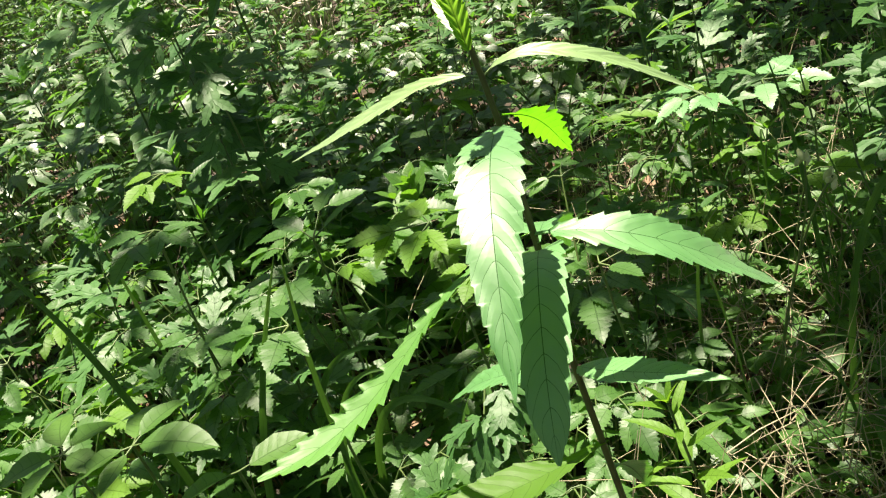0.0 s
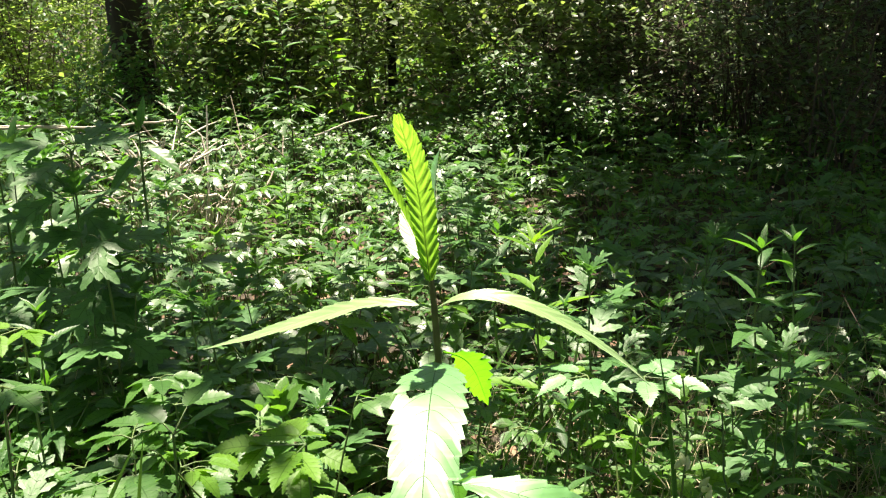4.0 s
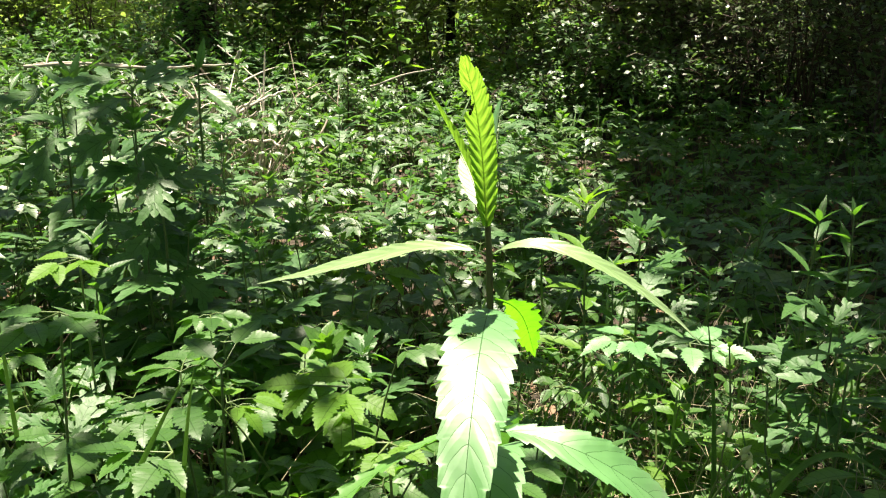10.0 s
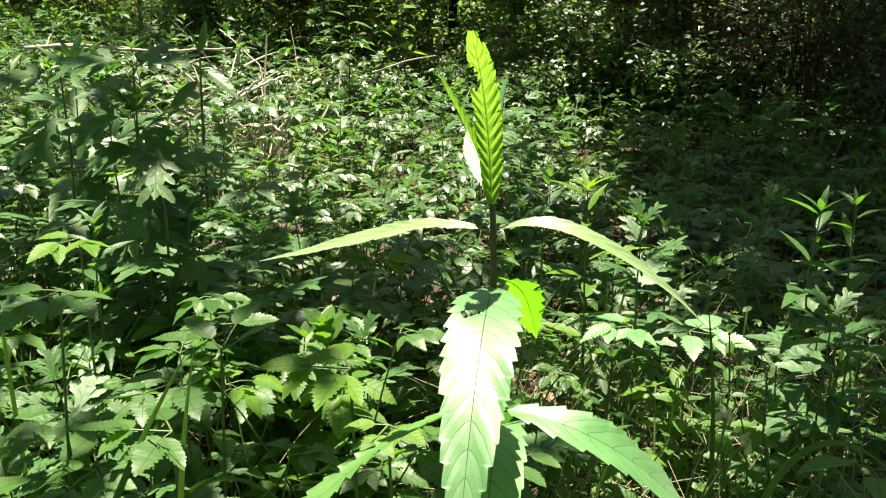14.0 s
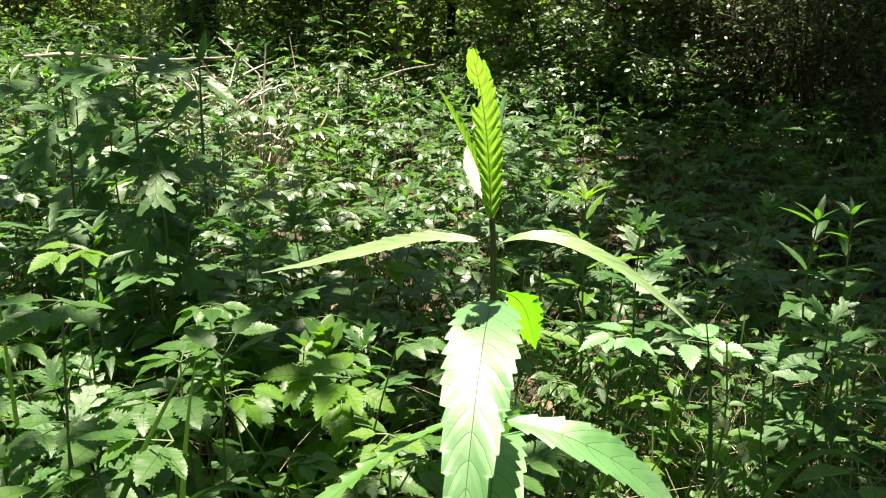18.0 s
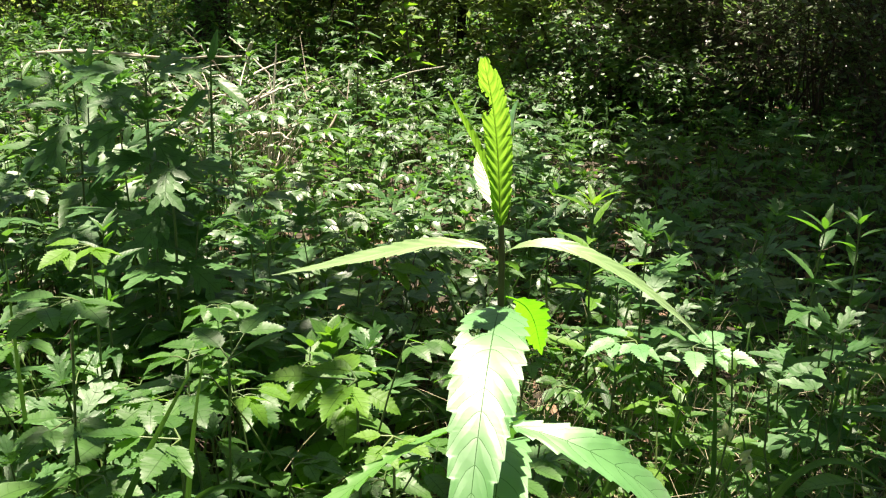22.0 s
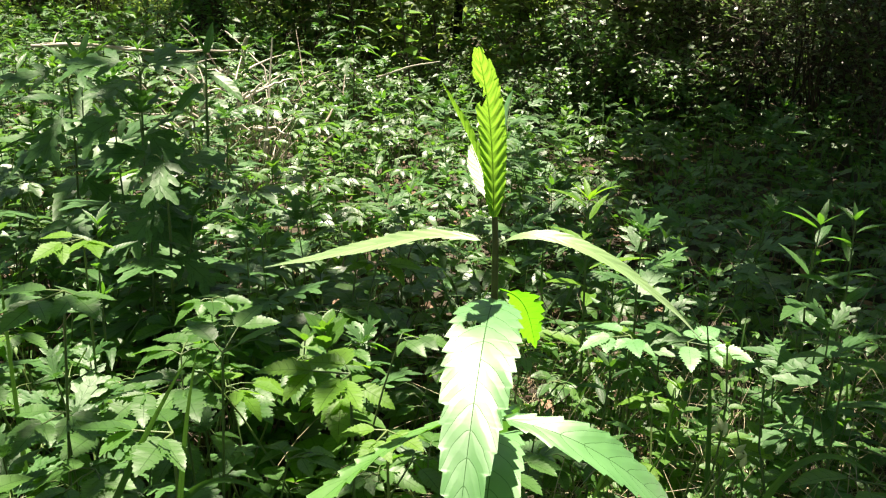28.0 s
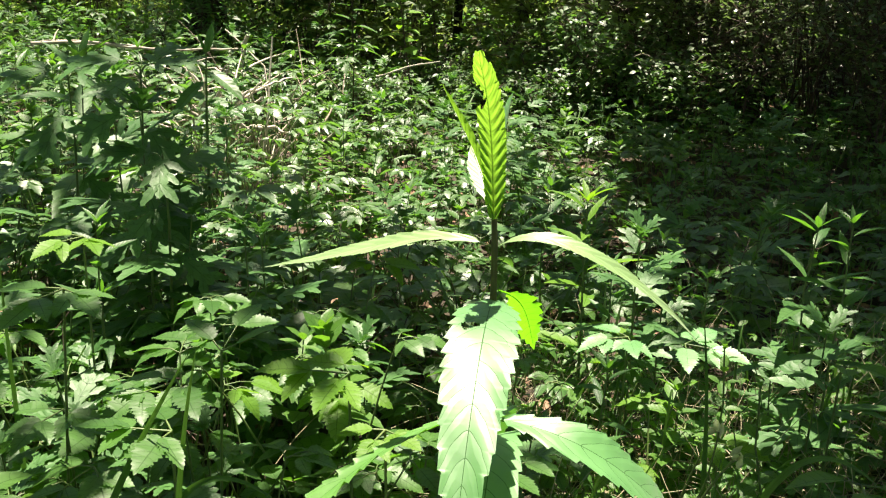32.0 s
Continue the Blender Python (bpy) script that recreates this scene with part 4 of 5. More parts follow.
TALL_LOBED = "tall shaded herb with broad blue-green jagged leaves"
lobed_stalk(TALL_LOBED, (-0.55, 1.6), (-0.527, 1.6, 0.70), ((1.0, 185, 5, 0.10, 0.5), (0.99, 350, 10, 0.085, 0.4), (0.97, 250, -10, 0.09, 0.8), (0.98, 60, 25, 0.08, 0.2), (0.9, 210, -25, 0.10, 0.9), (0.86, 310, -30, 0.10, 0.9), (0.78, 170, -15, 0.09, 0.5), (0.72, 300, -45, 0.11, 1.0), (0.66, 20, -10, 0.08, 0.4), (0.58, 225, -30, 0.09, 0.8)), M_LOBED, 301)
lobed_stalk(TALL_LOBED, (-0.72, 1.75), (-0.70, 1.72, 0.665), ((1.0, 200, 0, 0.09, 0.6), (0.99, 340, 10, 0.09, 0.5), (0.98, 90, 20, 0.08, 0.2), (0.9, 260, -25, 0.10, 0.9), (0.8, 180, -15, 0.10, 0.6), (0.72, 330, -25, 0.09, 0.8), (0.6, 240, -30, 0.09, 0.8)), M_LOBED, 302)
lobed_stalk(TALL_LOBED, (-0.47, 1.5), (-0.462, 1.48, 0.575), ((1.0, 280, -20, 0.085, 0.9), (0.99, 190, 5, 0.08, 0.6), (0.97, 20, 5, 0.08, 0.5), (0.85, 240, -25, 0.08, 0.8), (0.7, 330, -20, 0.08, 0.7)), M_LOBED, 303)


def bud_plant():
    root = tagged(new("budding_herb"), "leaning stem with pale green flower buds", "plant")
    foot = Vector(ridden((0.20, 0.88)))
    root.matrix_basis = Matrix.Translation(foot)
    line = spine([Vector(p) - foot for p in (tuple(foot), (0.23, 0.86, 0.25), (0.27, 0.86, 0.37), (0.31, 0.85, 0.425))], 14)
    v, q = tube(line, 0.0024, 0.0012, 6)
    part("stem", mesh_of("stem", v, q, M_STALK), root)
    v, q = tube([line[8], line[8].lerp(Vector((0.285, 0.85, 0.44)) - foot, 0.6) + Vector((0.004, 0, 0)), Vector((0.285, 0.85, 0.45)) - foot], 0.0014, 0.001, 5)
    part("side_stem", mesh_of("side_stem", v, q, M_STALK), root)
    rng = rs(5)
    prof = [(0.0, 0.15), (0.25, 0.8), (0.5, 1.0), (0.75, 0.65), (1.0, 0.1)]
    for k in range(8):
        hub = Vector((0.285, 0.85, 0.452)) if k < 4 else Vector((0.312, 0.85, 0.424))
        p = hub - foot + Vector((rng.uniform(-0.012, 0.006), rng.uniform(-0.012, 0.012), rng.uniform(-0.014, 0.006)))
        d = way(rng.uniform(0, 6.28), rng.uniform(0.7, 1.3)) * rng.uniform(0.012, 0.018)
        pts = [p + d * a for a, _ in prof]
        vv, qq = tube(pts, 1, 1, 6)
        vv = np.array([np.array(pts[i // 6]) + (vv[i] - np.array(pts[i // 6])) * 0.0036 * prof[i // 6][1] for i in range(len(vv))])
        part("bud", mesh_of("bud", vv, qq, M_BUD), root, "pale green closed bud")


bud_plant()


# ---- the herb layer ----
def herb(rng, x, y):
    """What grows at a place: (kind, plant)."""
    kind = rng.choice(["elder", "lobed", "lance", "oval", "grass"], p=[0.76, 0.10, 0.03, 0.04, 0.07] if x < 0.15 and y < 1.5 else [0.60, 0.13, 0.09, 0.10, 0.08] if x < 0.15 else [0.36, 0.20, 0.06, 0.16, 0.22])
    h = rng.uniform(0.16, 0.34)
    if y < 0.75:
        h = rng.uniform(0.14, 0.27)
    if x > 0.08 and y < 1.05:
        h = rng.uniform(0.08, 0.22)
    if -0.75 < x < -0.12 and 0.95 < y < 1.65:
        h = rng.uniform(0.24, 0.40)
    if x < -0.5 and y > 1.5:
        h = rng.uniform(0.25, 0.5)
    if x > 0.3 and y > 2.0:
        h = rng.uniform(0.10, 0.26)
    f = 0.55 if x > 0.05 and y < 1.0 else 0.72 if x > 0.1 and y < 1.8 else 1.0
    if kind == "elder":
        if y > 2.4:
            f *= rng.uniform(0.6, 1.0)
        return kind, elder_plant(rng, h, rng.randint(2, 5), rng.uniform(0.04, 0.062) * f)
    if kind == "lobed":
        return kind, stem_plant(rng, h * 1.25, "lobed", rng.uniform(0.06, 0.09) * f, 0.04, 0.3)
    if kind == "lance":
        return kind, stem_plant(rng, h * 1.3, "lance", rng.uniform(0.06, 0.09) * f, 0.035, 0.3)
    if kind == "oval":
        return kind, stem_plant(rng, h * 1.15, "oval", rng.uniform(0.035, 0.06) * f, 0.032, 0.3, True)
    return kind, grass_tuft(rng, min(h, 0.3) * 1.05, rng.randint(4, 9))


LABELS = {"elder": "wood-floor herb with toothed green leaflets", "lobed": "herb with deeply lobed grey-green leaves", "lance": "herb with narrow toothed leaves", "oval": "low herb with small oval paired leaves", "grass": "loose tuft of green grass"}
NAMES = {"elder": "toothed_leaf_herb", "lobed": "lobed_leaf_herb", "lance": "narrow_leaf_herb", "oval": "oval_leaf_herb", "grass": "grass_tuft"}
rng = rs(77)
near_count, FIELD = 0, {k: {} for k in SHAPES if k != "fine"}
FIELD_STALKS = []


def clear(x, y):
    """Free of the camera's stand and the tall plant's foot."""
    return y > 0.47 + 0.9 * max(0.0, 0.28 - abs(x - 0.02)) * (1 if y < 0.75 else 0) and (x - 0.03) ** 2 + (y - 0.5) ** 2 > 0.004


spots = []
for k in range(9000):
    y = 0.45 + 5.6 * rng.uniform() ** 1.35
    half = 0.30 + 0.62 * y
    x = rng.uniform(-half - 0.15, half)
    if not clear(x, y):
        continue
    gap = 0.052 + 0.012 * y
    if x > 0.08 and y < 1.05:
        gap *= 2.6
    if any((x - a) ** 2 + (y - b) ** 2 < gap * gap for a, b in spots):
        continue
    spots.append((x, y))
for x, y in spots:
    kind, plant = herb(rng, x, y)
    at = ridden((x, y))
    if y < 1.7 and near_count < 400:
        near_count += 1
        young = rng.uniform() < 0.1
        plant_thing(NAMES[kind], LABELS[kind], "herb" if kind != "grass" else "grass", plant, at, M_YOUNG if young and kind == "elder" else None, "herbs of the wood floor")
    else:
        m0 = np.array(pose(*at))
        for shape, variant, m in plant[0]:
            FIELD[shape].setdefault(variant, []).append(m0 @ np.array(m))
        for pts, r0, r1 in plant[1]:
            FIELD_STALKS.append(([p + Vector(at) for p in pts], r0, r1))
FIELD_LABELS = {"elder": "sea of toothed green herb leaves", "lobed": "scattered lobed grey-green leaves", "lance": "scattered narrow leaves", "oval": "scattered small oval leaves", "grass": "scattered grass blades"}
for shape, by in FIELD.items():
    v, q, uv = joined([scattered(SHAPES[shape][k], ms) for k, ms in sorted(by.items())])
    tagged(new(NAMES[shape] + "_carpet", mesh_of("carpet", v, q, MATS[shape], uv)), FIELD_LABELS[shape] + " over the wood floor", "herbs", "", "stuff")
v, q, _ = joined([tube(p, a, b, 3) for p, a, b in FIELD_STALKS])
tagged(new("herb_stalks", mesh_of("stalks", v, q, M_STALK)), "thin green stalks under the herb leaves", "stalks", "", "stuff")


# ---- litter ----
def litter():
    rng = rs(5)
    card = blade(0, 0, 0.45, 0.6, 0.25, 0.2, 0.7, 0.05, 3)
    mats = []
    for k in range(5200):
        y = 0.3 + 5.5 * rng.uniform() ** 1.5
        x = rng.uniform(-0.4 - 0.65 * y, 0.4 + 0.65 * y)
        a = rng.uniform(0, 6.28)
        s = rng.uniform(0.02, 0.06)
        mats.append(np.array(placed(Vector((x, y, height(x, y) + rng.uniform(0.004, 0.03))), way(a, rng.uniform(-0.4, 0.4)), rand_up(rng, 0.7), s)))
    for k in range(700):
        x, y = rng.uniform(0.05, 0.6), rng.uniform(0.5, 1.15)
        mats.append(np.array(placed(Vector((x, y, height(x, y) + rng.uniform(0.006, 0.05))), way(rng.uniform(0, 6.28), rng.uniform(-0.4, 0.4)), rand_up(rng, 0.7), rng.uniform(0.015, 0.045))))
    v, q, uv = scattered(card, mats)
    tagged(new("leaf_litter", mesh_of("litter", v, q, M_LITTER, uv)), "dry reddish-brown fallen leaves on the soil", "leaf litter", "", "stuff")
    straws = []
    for k in range(3000):
        y = 0.45 + 1.15 * rng.uniform()
        x = rng.uniform(0.0, 0.35 + 0.6 * y) if rng.uniform() < 0.8 else rng.uniform(-1.2, 0.5)
        a, ln = rng.uniform(0, 6.28), rng.uniform(0.05, 0.22)
        z = height(x, y) + rng.uniform(0.01, 0.2)
        d = way(a, rng.uniform(-0.15, 0.25) if k % 3 else rng.uniform(0.5, 1.3)) * ln
        straws.append((bow((x, y, z), Vector((x, y, z)) + d, rng.uniform(0, 0.02), 4), rng.uniform(0.0005, 0.0011), 0.0004))
    brown = []
    for k in range(700):
        y = 1.3 + 2.0 * rng.uniform()
        x = rng.uniform(-0.5 * y, 0.35 + 0.5 * y)
        z = height(x, y) + rng.uniform(0.02, 0.26)
        d = way(rng.uniform(0, 6.28), rng.uniform(-0.2, 1.2)) * rng.uniform(0.06, 0.18)
        brown.append((bow((x, y, z), Vector((x, y, z)) + d, rng.uniform(-0.02, 0.03), 5), rng.uniform(0.0008, 0.0016), 0.0006))
    v, q, _ = joined([tube(p, a, b, 3) for p, a, b in brown])
    tagged(new("dead_stems", mesh_of("dead_stems", v, q, M_TWIG)), "brown dead stems standing between the herbs", "dry stalks", "", "stuff")
    v, q, _ = joined([tube(p, a, b, 3) for p, a, b in straws])
    tagged(new("dry_stalks", mesh_of("straw", v, q, M_STRAW)), "pale dry stalks lying among the herbs", "dry stalks", "", "stuff")


litter()


def creepers():
    """Small-leaved growth and thin stems where the taller herbs leave the floor open."""
    rng = rs(6)
    leaves, stems = [], []
    for k in range(1000):
        y = 0.48 + 1.1 * rng.uniform() ** 1.2
        x = rng.uniform(0.04, 0.30 + 0.6 * y)
        if not clear(x, y):
            continue
        p = Vector((x, y, height(x, y)))
        h = rng.uniform(0.06, 0.30) * min(1.0, 0.55 + 0.5 * (y - 0.45))
        top = p + Vector((rng.uniform(-0.08, 0.08), rng.uniform(-0.08, 0.08), h))
        line = bow(p, top, 0.01, 5)
        stems.append((line, 0.0011, 0.0005))
        for j in range(rng.randint(5, 13)):
            q = line[rng.randint(1, 5)]
            leaves.append(np.array(placed(q, way(rng.uniform(0, 6.28), rng.uniform(-0.3, 0.4)), rand_up(rng, 0.5), rng.uniform(0.008, 0.024), rng.uniform(0.6, 1.2))))
    v, q, uv = joined([scattered(SHAPES["oval"][0], leaves[::2]), scattered(SHAPES["elder"][0], leaves[1::2])])
    tagged(new("small_leaf_growth", mesh_of("creeper_leaves", v, q, M_OVAL, uv)), "tangle of tiny green leaves close to the soil", "herbs", "", "stuff")
    v, q, _ = joined([tube(p, a, b, 3) for p, a, b in stems])
    tagged(new("thin_stems", mesh_of("thin_stems", v, q, M_STRAW)), "thin pale stems of small low herbs", "stems", "", "stuff")


creepers()


def low_leaves():
    rng = rs(8)
    ms = []
    while len(ms) < 11000:
        y = 0.5 + 5.0 * rng.uniform() ** 1.4
        x = rng.uniform(-0.4 - 0.62 * y, 0.3 + 0.62 * y)
        if not clear(x, y):
            continue
        p = Vector((x, y, height(x, y) + rng.uniform(0.01, 0.16)))
        ms.append(np.array(placed(p, way(rng.uniform(0, 6.28), rng.uniform(-0.5, 0.4)), rand_up(rng, 0.6), rng.uniform(0.02, 0.05), 1.2)))
    half = len(ms) // 2
    v, q, uv = joined([scattered(SHAPES["oval"][1], ms[:half]), scattered(SHAPES["elder"][1], ms[half:])])
    tagged(new("low_leaf_layer", mesh_of("low_leaves", v, q, M_ELDER, uv)), "low shaded leaves under the taller herbs", "herbs", "", "stuff")


low_leaves()


# ---- fallen branches ----
def branch(name, label, pts, r0, r1, seed, twigs=4, mat=M_DEAD):
    rng = rs(seed)
    root = tagged(new(name), label, "branch")
    o = Vector(pts[0])
    root.matrix_basis = Matrix.Translation(o)
    line = []
    for k in range(len(pts) - 1):
        a, b = Vector(pts[k]) - o, Vector(pts[k + 1]) - o
        for j in range(5):
            line.append(a.lerp(b, j / 5) + Vector((rng.uniform(-1, 1), rng.uniform(-1, 1), rng.uniform(-1, 1))) * r0 * 0.5)
    line.append(Vector(pts[-1]) - o)
    v, q = tube(line, r0, r1, 8)
    part("limb", mesh_of("limb", v, q, mat), root)
    for k in range(twigs):
        i = rng.randint(2, len(line) - 1)
        d = way(rng.uniform(0, 6.28), rng.uniform(-0.1, 1.0)) * rng.uniform(0.08, 0.28)
        v, q = tube(bow(line[i], line[i] + d, 0.01, 4), r1 * 0.8 + 0.001, 0.001, 5)
        part("twig", mesh_of("twig", v, q, mat), root)


branch("fallen_branch", "long pale fallen branch lying over the herbs", [(-1.48, 3.36, 0.53), (-1.3, 3.42, 0.53), (-1.1, 3.5, 0.50), (-0.80, 3.6, 0.50)], 0.0065, 0.004, 1, 3, M_PALE)
branch("fallen_branch", "grey broken branch end sticking up", [(-0.62, 3.5, 0.05), (-0.70, 3.58, 0.44), (-0.78, 3.62, 0.51), (-0.86, 3.66, 0.565)], 0.0042, 0.0025, 2, 0, M_PALE)
branch("fallen_branch", "bleached broken stub leaning in the brush pile", [(-0.82, 3.4, 0.02), (-0.77, 3.4, 0.40), (-0.72, 3.4, 0.57)], 0.012, 0.007, 3, 2, M_PALE)
branch("fallen_branch", "grey fallen branch sloping through herbs", [(-0.26, 3.38, 0.44), (-0.15, 3.4, 0.478), (-0.03, 3.4, 0.50)], 0.0042, 0.002, 4, 0, M_PALE)
rng = rs(90)
for k in range(16):
    x, y = rng.uniform(-1.15, -0.45), rng.uniform(3.25, 3.9)
    d = way(rng.uniform(0, 6.28), rng.uniform(0.0, 1.2)) * rng.uniform(0.2, 0.45)
    p = Vector((x, y, height(x, y) + rng.uniform(0.0, 0.28)))
    branch("brush_stick", "dry broken stick in a brush pile", [tuple(p), tuple(p + d * 0.5 + Vector((0, 0, 0.02))), tuple(p + d)], rng.uniform(0.003, 0.006), 0.002, 100 + k, 2)
for k in range(14):
    x, y = rng.uniform(-0.90, -0.62), rng.uniform(3.15, 3.5)
    d = way(rng.uniform(0, 6.28), rng.uniform(0.6, 1.3)) * rng.uniform(0.45, 0.62)
    p = Vector((x, y, height(x, y)))
    branch("brush_stick", "bleached upright stick in a brush pile", [tuple(p), tuple(p + d * 0.5 + Vector((0.01, 0, 0.02))), tuple(p + d)], rng.uniform(0.004, 0.008), 0.003, 160 + k, 1, M_PALE)
for k in range(12):
    x, y = rng.uniform(-0.86, -0.62), rng.uniform(3.1, 3.35)
    d = way(rng.uniform(0, 6.28), rng.uniform(-0.1, 1.1)) * rng.uniform(0.14, 0.3)
    p = Vector((x, y, height(x, y) + rng.uniform(0.24, 0.40)))
    branch("brush_stick", "bleached broken stick in a brush pile", [tuple(p), tuple(p + d * 0.5 + Vector((0.01, 0, 0.015))), tuple(p + d)], rng.uniform(0.005, 0.009), 0.003, 180 + k, 1, M_PALE)
for k in range(7):
    x, y = rng.uniform(0.72, 0.92), rng.uniform(3.9, 4.1)
    d = way(rng.uniform(-0.5, 0.5) + (3.14 if k % 3 == 2 else 0), rng.uniform(-0.1, 0.5)) * rng.uniform(0.06, 0.14)
    p = Vector((x, y, height(x, y) + rng.uniform(0.40, 0.50)))
    branch("brush_stick", "small pale stick caught in the thicket", [tuple(p), tuple(p + d * 0.5 + Vector((0, 0, 0.015))), tuple(p + d)], 0.0015, 0.0009, 140 + k, 0, M_DEAD)



# ---- shrubs and trees ----
CARD = (np.array([(0, 0, 0), (-0.26, 0.45, 0.05), (0, 0.45, 0), (0.26, 0.45, 0.05), (0, 1.0, -0.1)], float), np.array([(0, 2, 1), (0, 3, 2), (1, 2, 4), (2, 3, 4)]), np.array([(0.5, 0), (0, 0.45), (0.5, 0.45), (1, 0.45), (0.5, 1)]))


def leaf_cloud(rng, centres, per, spread, size):
    """Matrices of leaves gathered in sprays about the given points."""
    out = []
    for c in centres:
        a0 = rng.uniform(0, 6.28)
        for k in range(per):
            p = Vector(c) + Vector((rng.normal(0, spread), rng.normal(0, spread), rng.normal(0, spread * 0.6)))
            d = way(rng.uniform(0, 6.28), rng.uniform(-0.7, 0.4))
            out.append(np.array(placed(p, d, rand_up(rng, 0.6), size * rng.uniform(0.6, 1.3), rng.uniform(0.9, 1.4))))
    return out


def shrub(seed, h, wide, stems, leaf, leaf_mat, per=9, label="", bare=0.1):
    rng = rs(seed)
    root = tagged(new("shrub"), label, "shrub", "thicket shrubs")
    centres = []
    for k in range(stems):
        a = rng.uniform(0, 6.28)
        foot = Vector((rng.uniform(-0.25, 0.25) * wide, rng.uniform(-0.25, 0.25) * wide, 0))
        top = foot + Vector((math.cos(a), math.sin(a), 0)) * rng.uniform(0.1, 0.6) * wide + Vector((0, 0, h * rng.uniform(0.6, 1.0)))
        line = bow(foot, top, 0.12, 8)
        for p in line[1:]:
            p += Vector((rng.uniform(-0.05, 0.05), rng.uniform(-0.05, 0.05), rng.uniform(-0.03, 0.03)))
        pieces = [tube(line, rng.uniform(0.003, 0.007), 0.001, 5)]
        for j in range(20):
            i = rng.randint(1, 8)
            f = i / 7
            if f < bare:
                continue
            p = line[i]
            d = way(rng.uniform(0, 6.28), rng.uniform(-0.2, 0.8)) * rng.uniform(0.15, 0.5) * wide * 0.6
            pieces.append(tube(bow(p, p + d, 0.03, 4), 0.003, 0.001, 3))
            centres += [p + d * 0.45, p + d * 0.75, p + d]
        v, q, _ = joined(pieces)
        part("stem", mesh_of("stem", v, q, M_TWIG), root)
    v, q, uv = scattered(CARD, leaf_cloud(rng, centres, per, 0.055, leaf))
    part("crown", mesh_of("crown", v, q, leaf_mat, uv), root)
    return root


def open_sky(p):
    """True where a limb would shade the tall plant or the opening round it."""
    f = (p.z - 0.6) / SUN_TO.z
    return ((p.x - SUN_TO.x * f) / 0.5) ** 2 + ((p.y - SUN_TO.y * f - 0.5) / 0.45) ** 2 < 1


def tree(name, label, at, h, r, seed, crown_at, crown_r, count, leaf, lean=(0, 0), keep=None, ivy=0, leaf_mat=None):
    """Tapered trunk with a flared foot, limbs and a crown of many leaves."""
    rng = rs(seed)
    root = tagged(new(name), label, "tree")
    at = Vector(ridden(at))
    root.matrix_basis = Matrix.Translation(at)
    top = Vector((lean[0], lean[1], h))
    line = [Vector((0, 0, -0.05)), Vector((0, 0, 0.15)), Vector((0, 0, 0.5))] + [top * f + Vector((rng.uniform(-0.03, 0.03), rng.uniform(-0.03, 0.03), 0)) for f in (0.25, 0.4, 0.55, 0.7, 0.85, 1.0)]
    v, q = tube(line, r, r * 0.35, 16)
    v = v.copy()
    for i, p in enumerate(v):
        k = i // 16
        c = np.array(line[k])
        v[i] = c + (p - c) * (1.25 if k == 0 else 1.1 if k == 1 else 1.0) * (1 + 0.07 * math.sin(5 * (i % 16) * 0.39 + k) + 0.05 * rng.uniform(-1, 1))
    part("trunk", mesh_of("trunk", v, q, M_BARK), root)
    c0 = Vector(crown_at) - at
    centres = []
    for k in range(9):
        d = Vector((rng.uniform(-1, 1), rng.uniform(-1, 1), rng.uniform(-0.5, 0.8)))
        end = c0 + Vector((d.x * crown_r[0], d.y * crown_r[1], d.z * crown_r[2])) * 0.8
        start = line[rng.randint(5, 9)]
        arc = bow(start, end, 0.3, 7)
        if keep and any(open_sky(p + at) for p in arc):
            continue
        v, q = tube(arc, r * 0.28, 0.012, 6)
        part("limb", mesh_of("limb", v, q, M_BARK), root)
    while len(centres) < count // 14:
        d = Vector((rng.uniform(-1, 1), rng.uniform(-1, 1), rng.uniform(-1, 1)))
        if d.length < 1:
            centres.append(c0 + Vector((d.x * crown_r[0], d.y * crown_r[1], d.z * crown_r[2])))
    ms = leaf_cloud(rng, centres, 14, 0.16, leaf)
    if keep:
        ms = [m for m in ms if keep(m[0, 3] + at.x, m[1, 3] + at.y, m[2, 3] + at.z)]
    v, q, uv = scattered(CARD, ms)
    part("crown", mesh_of("crown", v, q, leaf_mat or M_TREE, uv), root)
    if ivy:
        ms = []
        for k in range(ivy):
            z, a = 0.05 + 0.8 * rng.uniform() ** 1.6, rng.uniform(0, 6.28)
            p = Vector((math.cos(a), math.sin(a), 0)) * (r * 1.1 + rng.uniform(0, 0.1) * (1.2 - z)) + Vector((0, 0, z))
            ms.append(np.array(placed(p, Vector((math.cos(a) * 0.5, math.sin(a) * 0.5, -0.6)), Vector((math.cos(a), math.sin(a), 0.6)), rng.uniform(0.03, 0.06))))
        v, q, uv = scattered(SHAPES["oval"][0], ms)
        part("creeper", mesh_of("creeper", v, q, M_LANCE, uv), root, "green leaves growing round the foot")
    return root


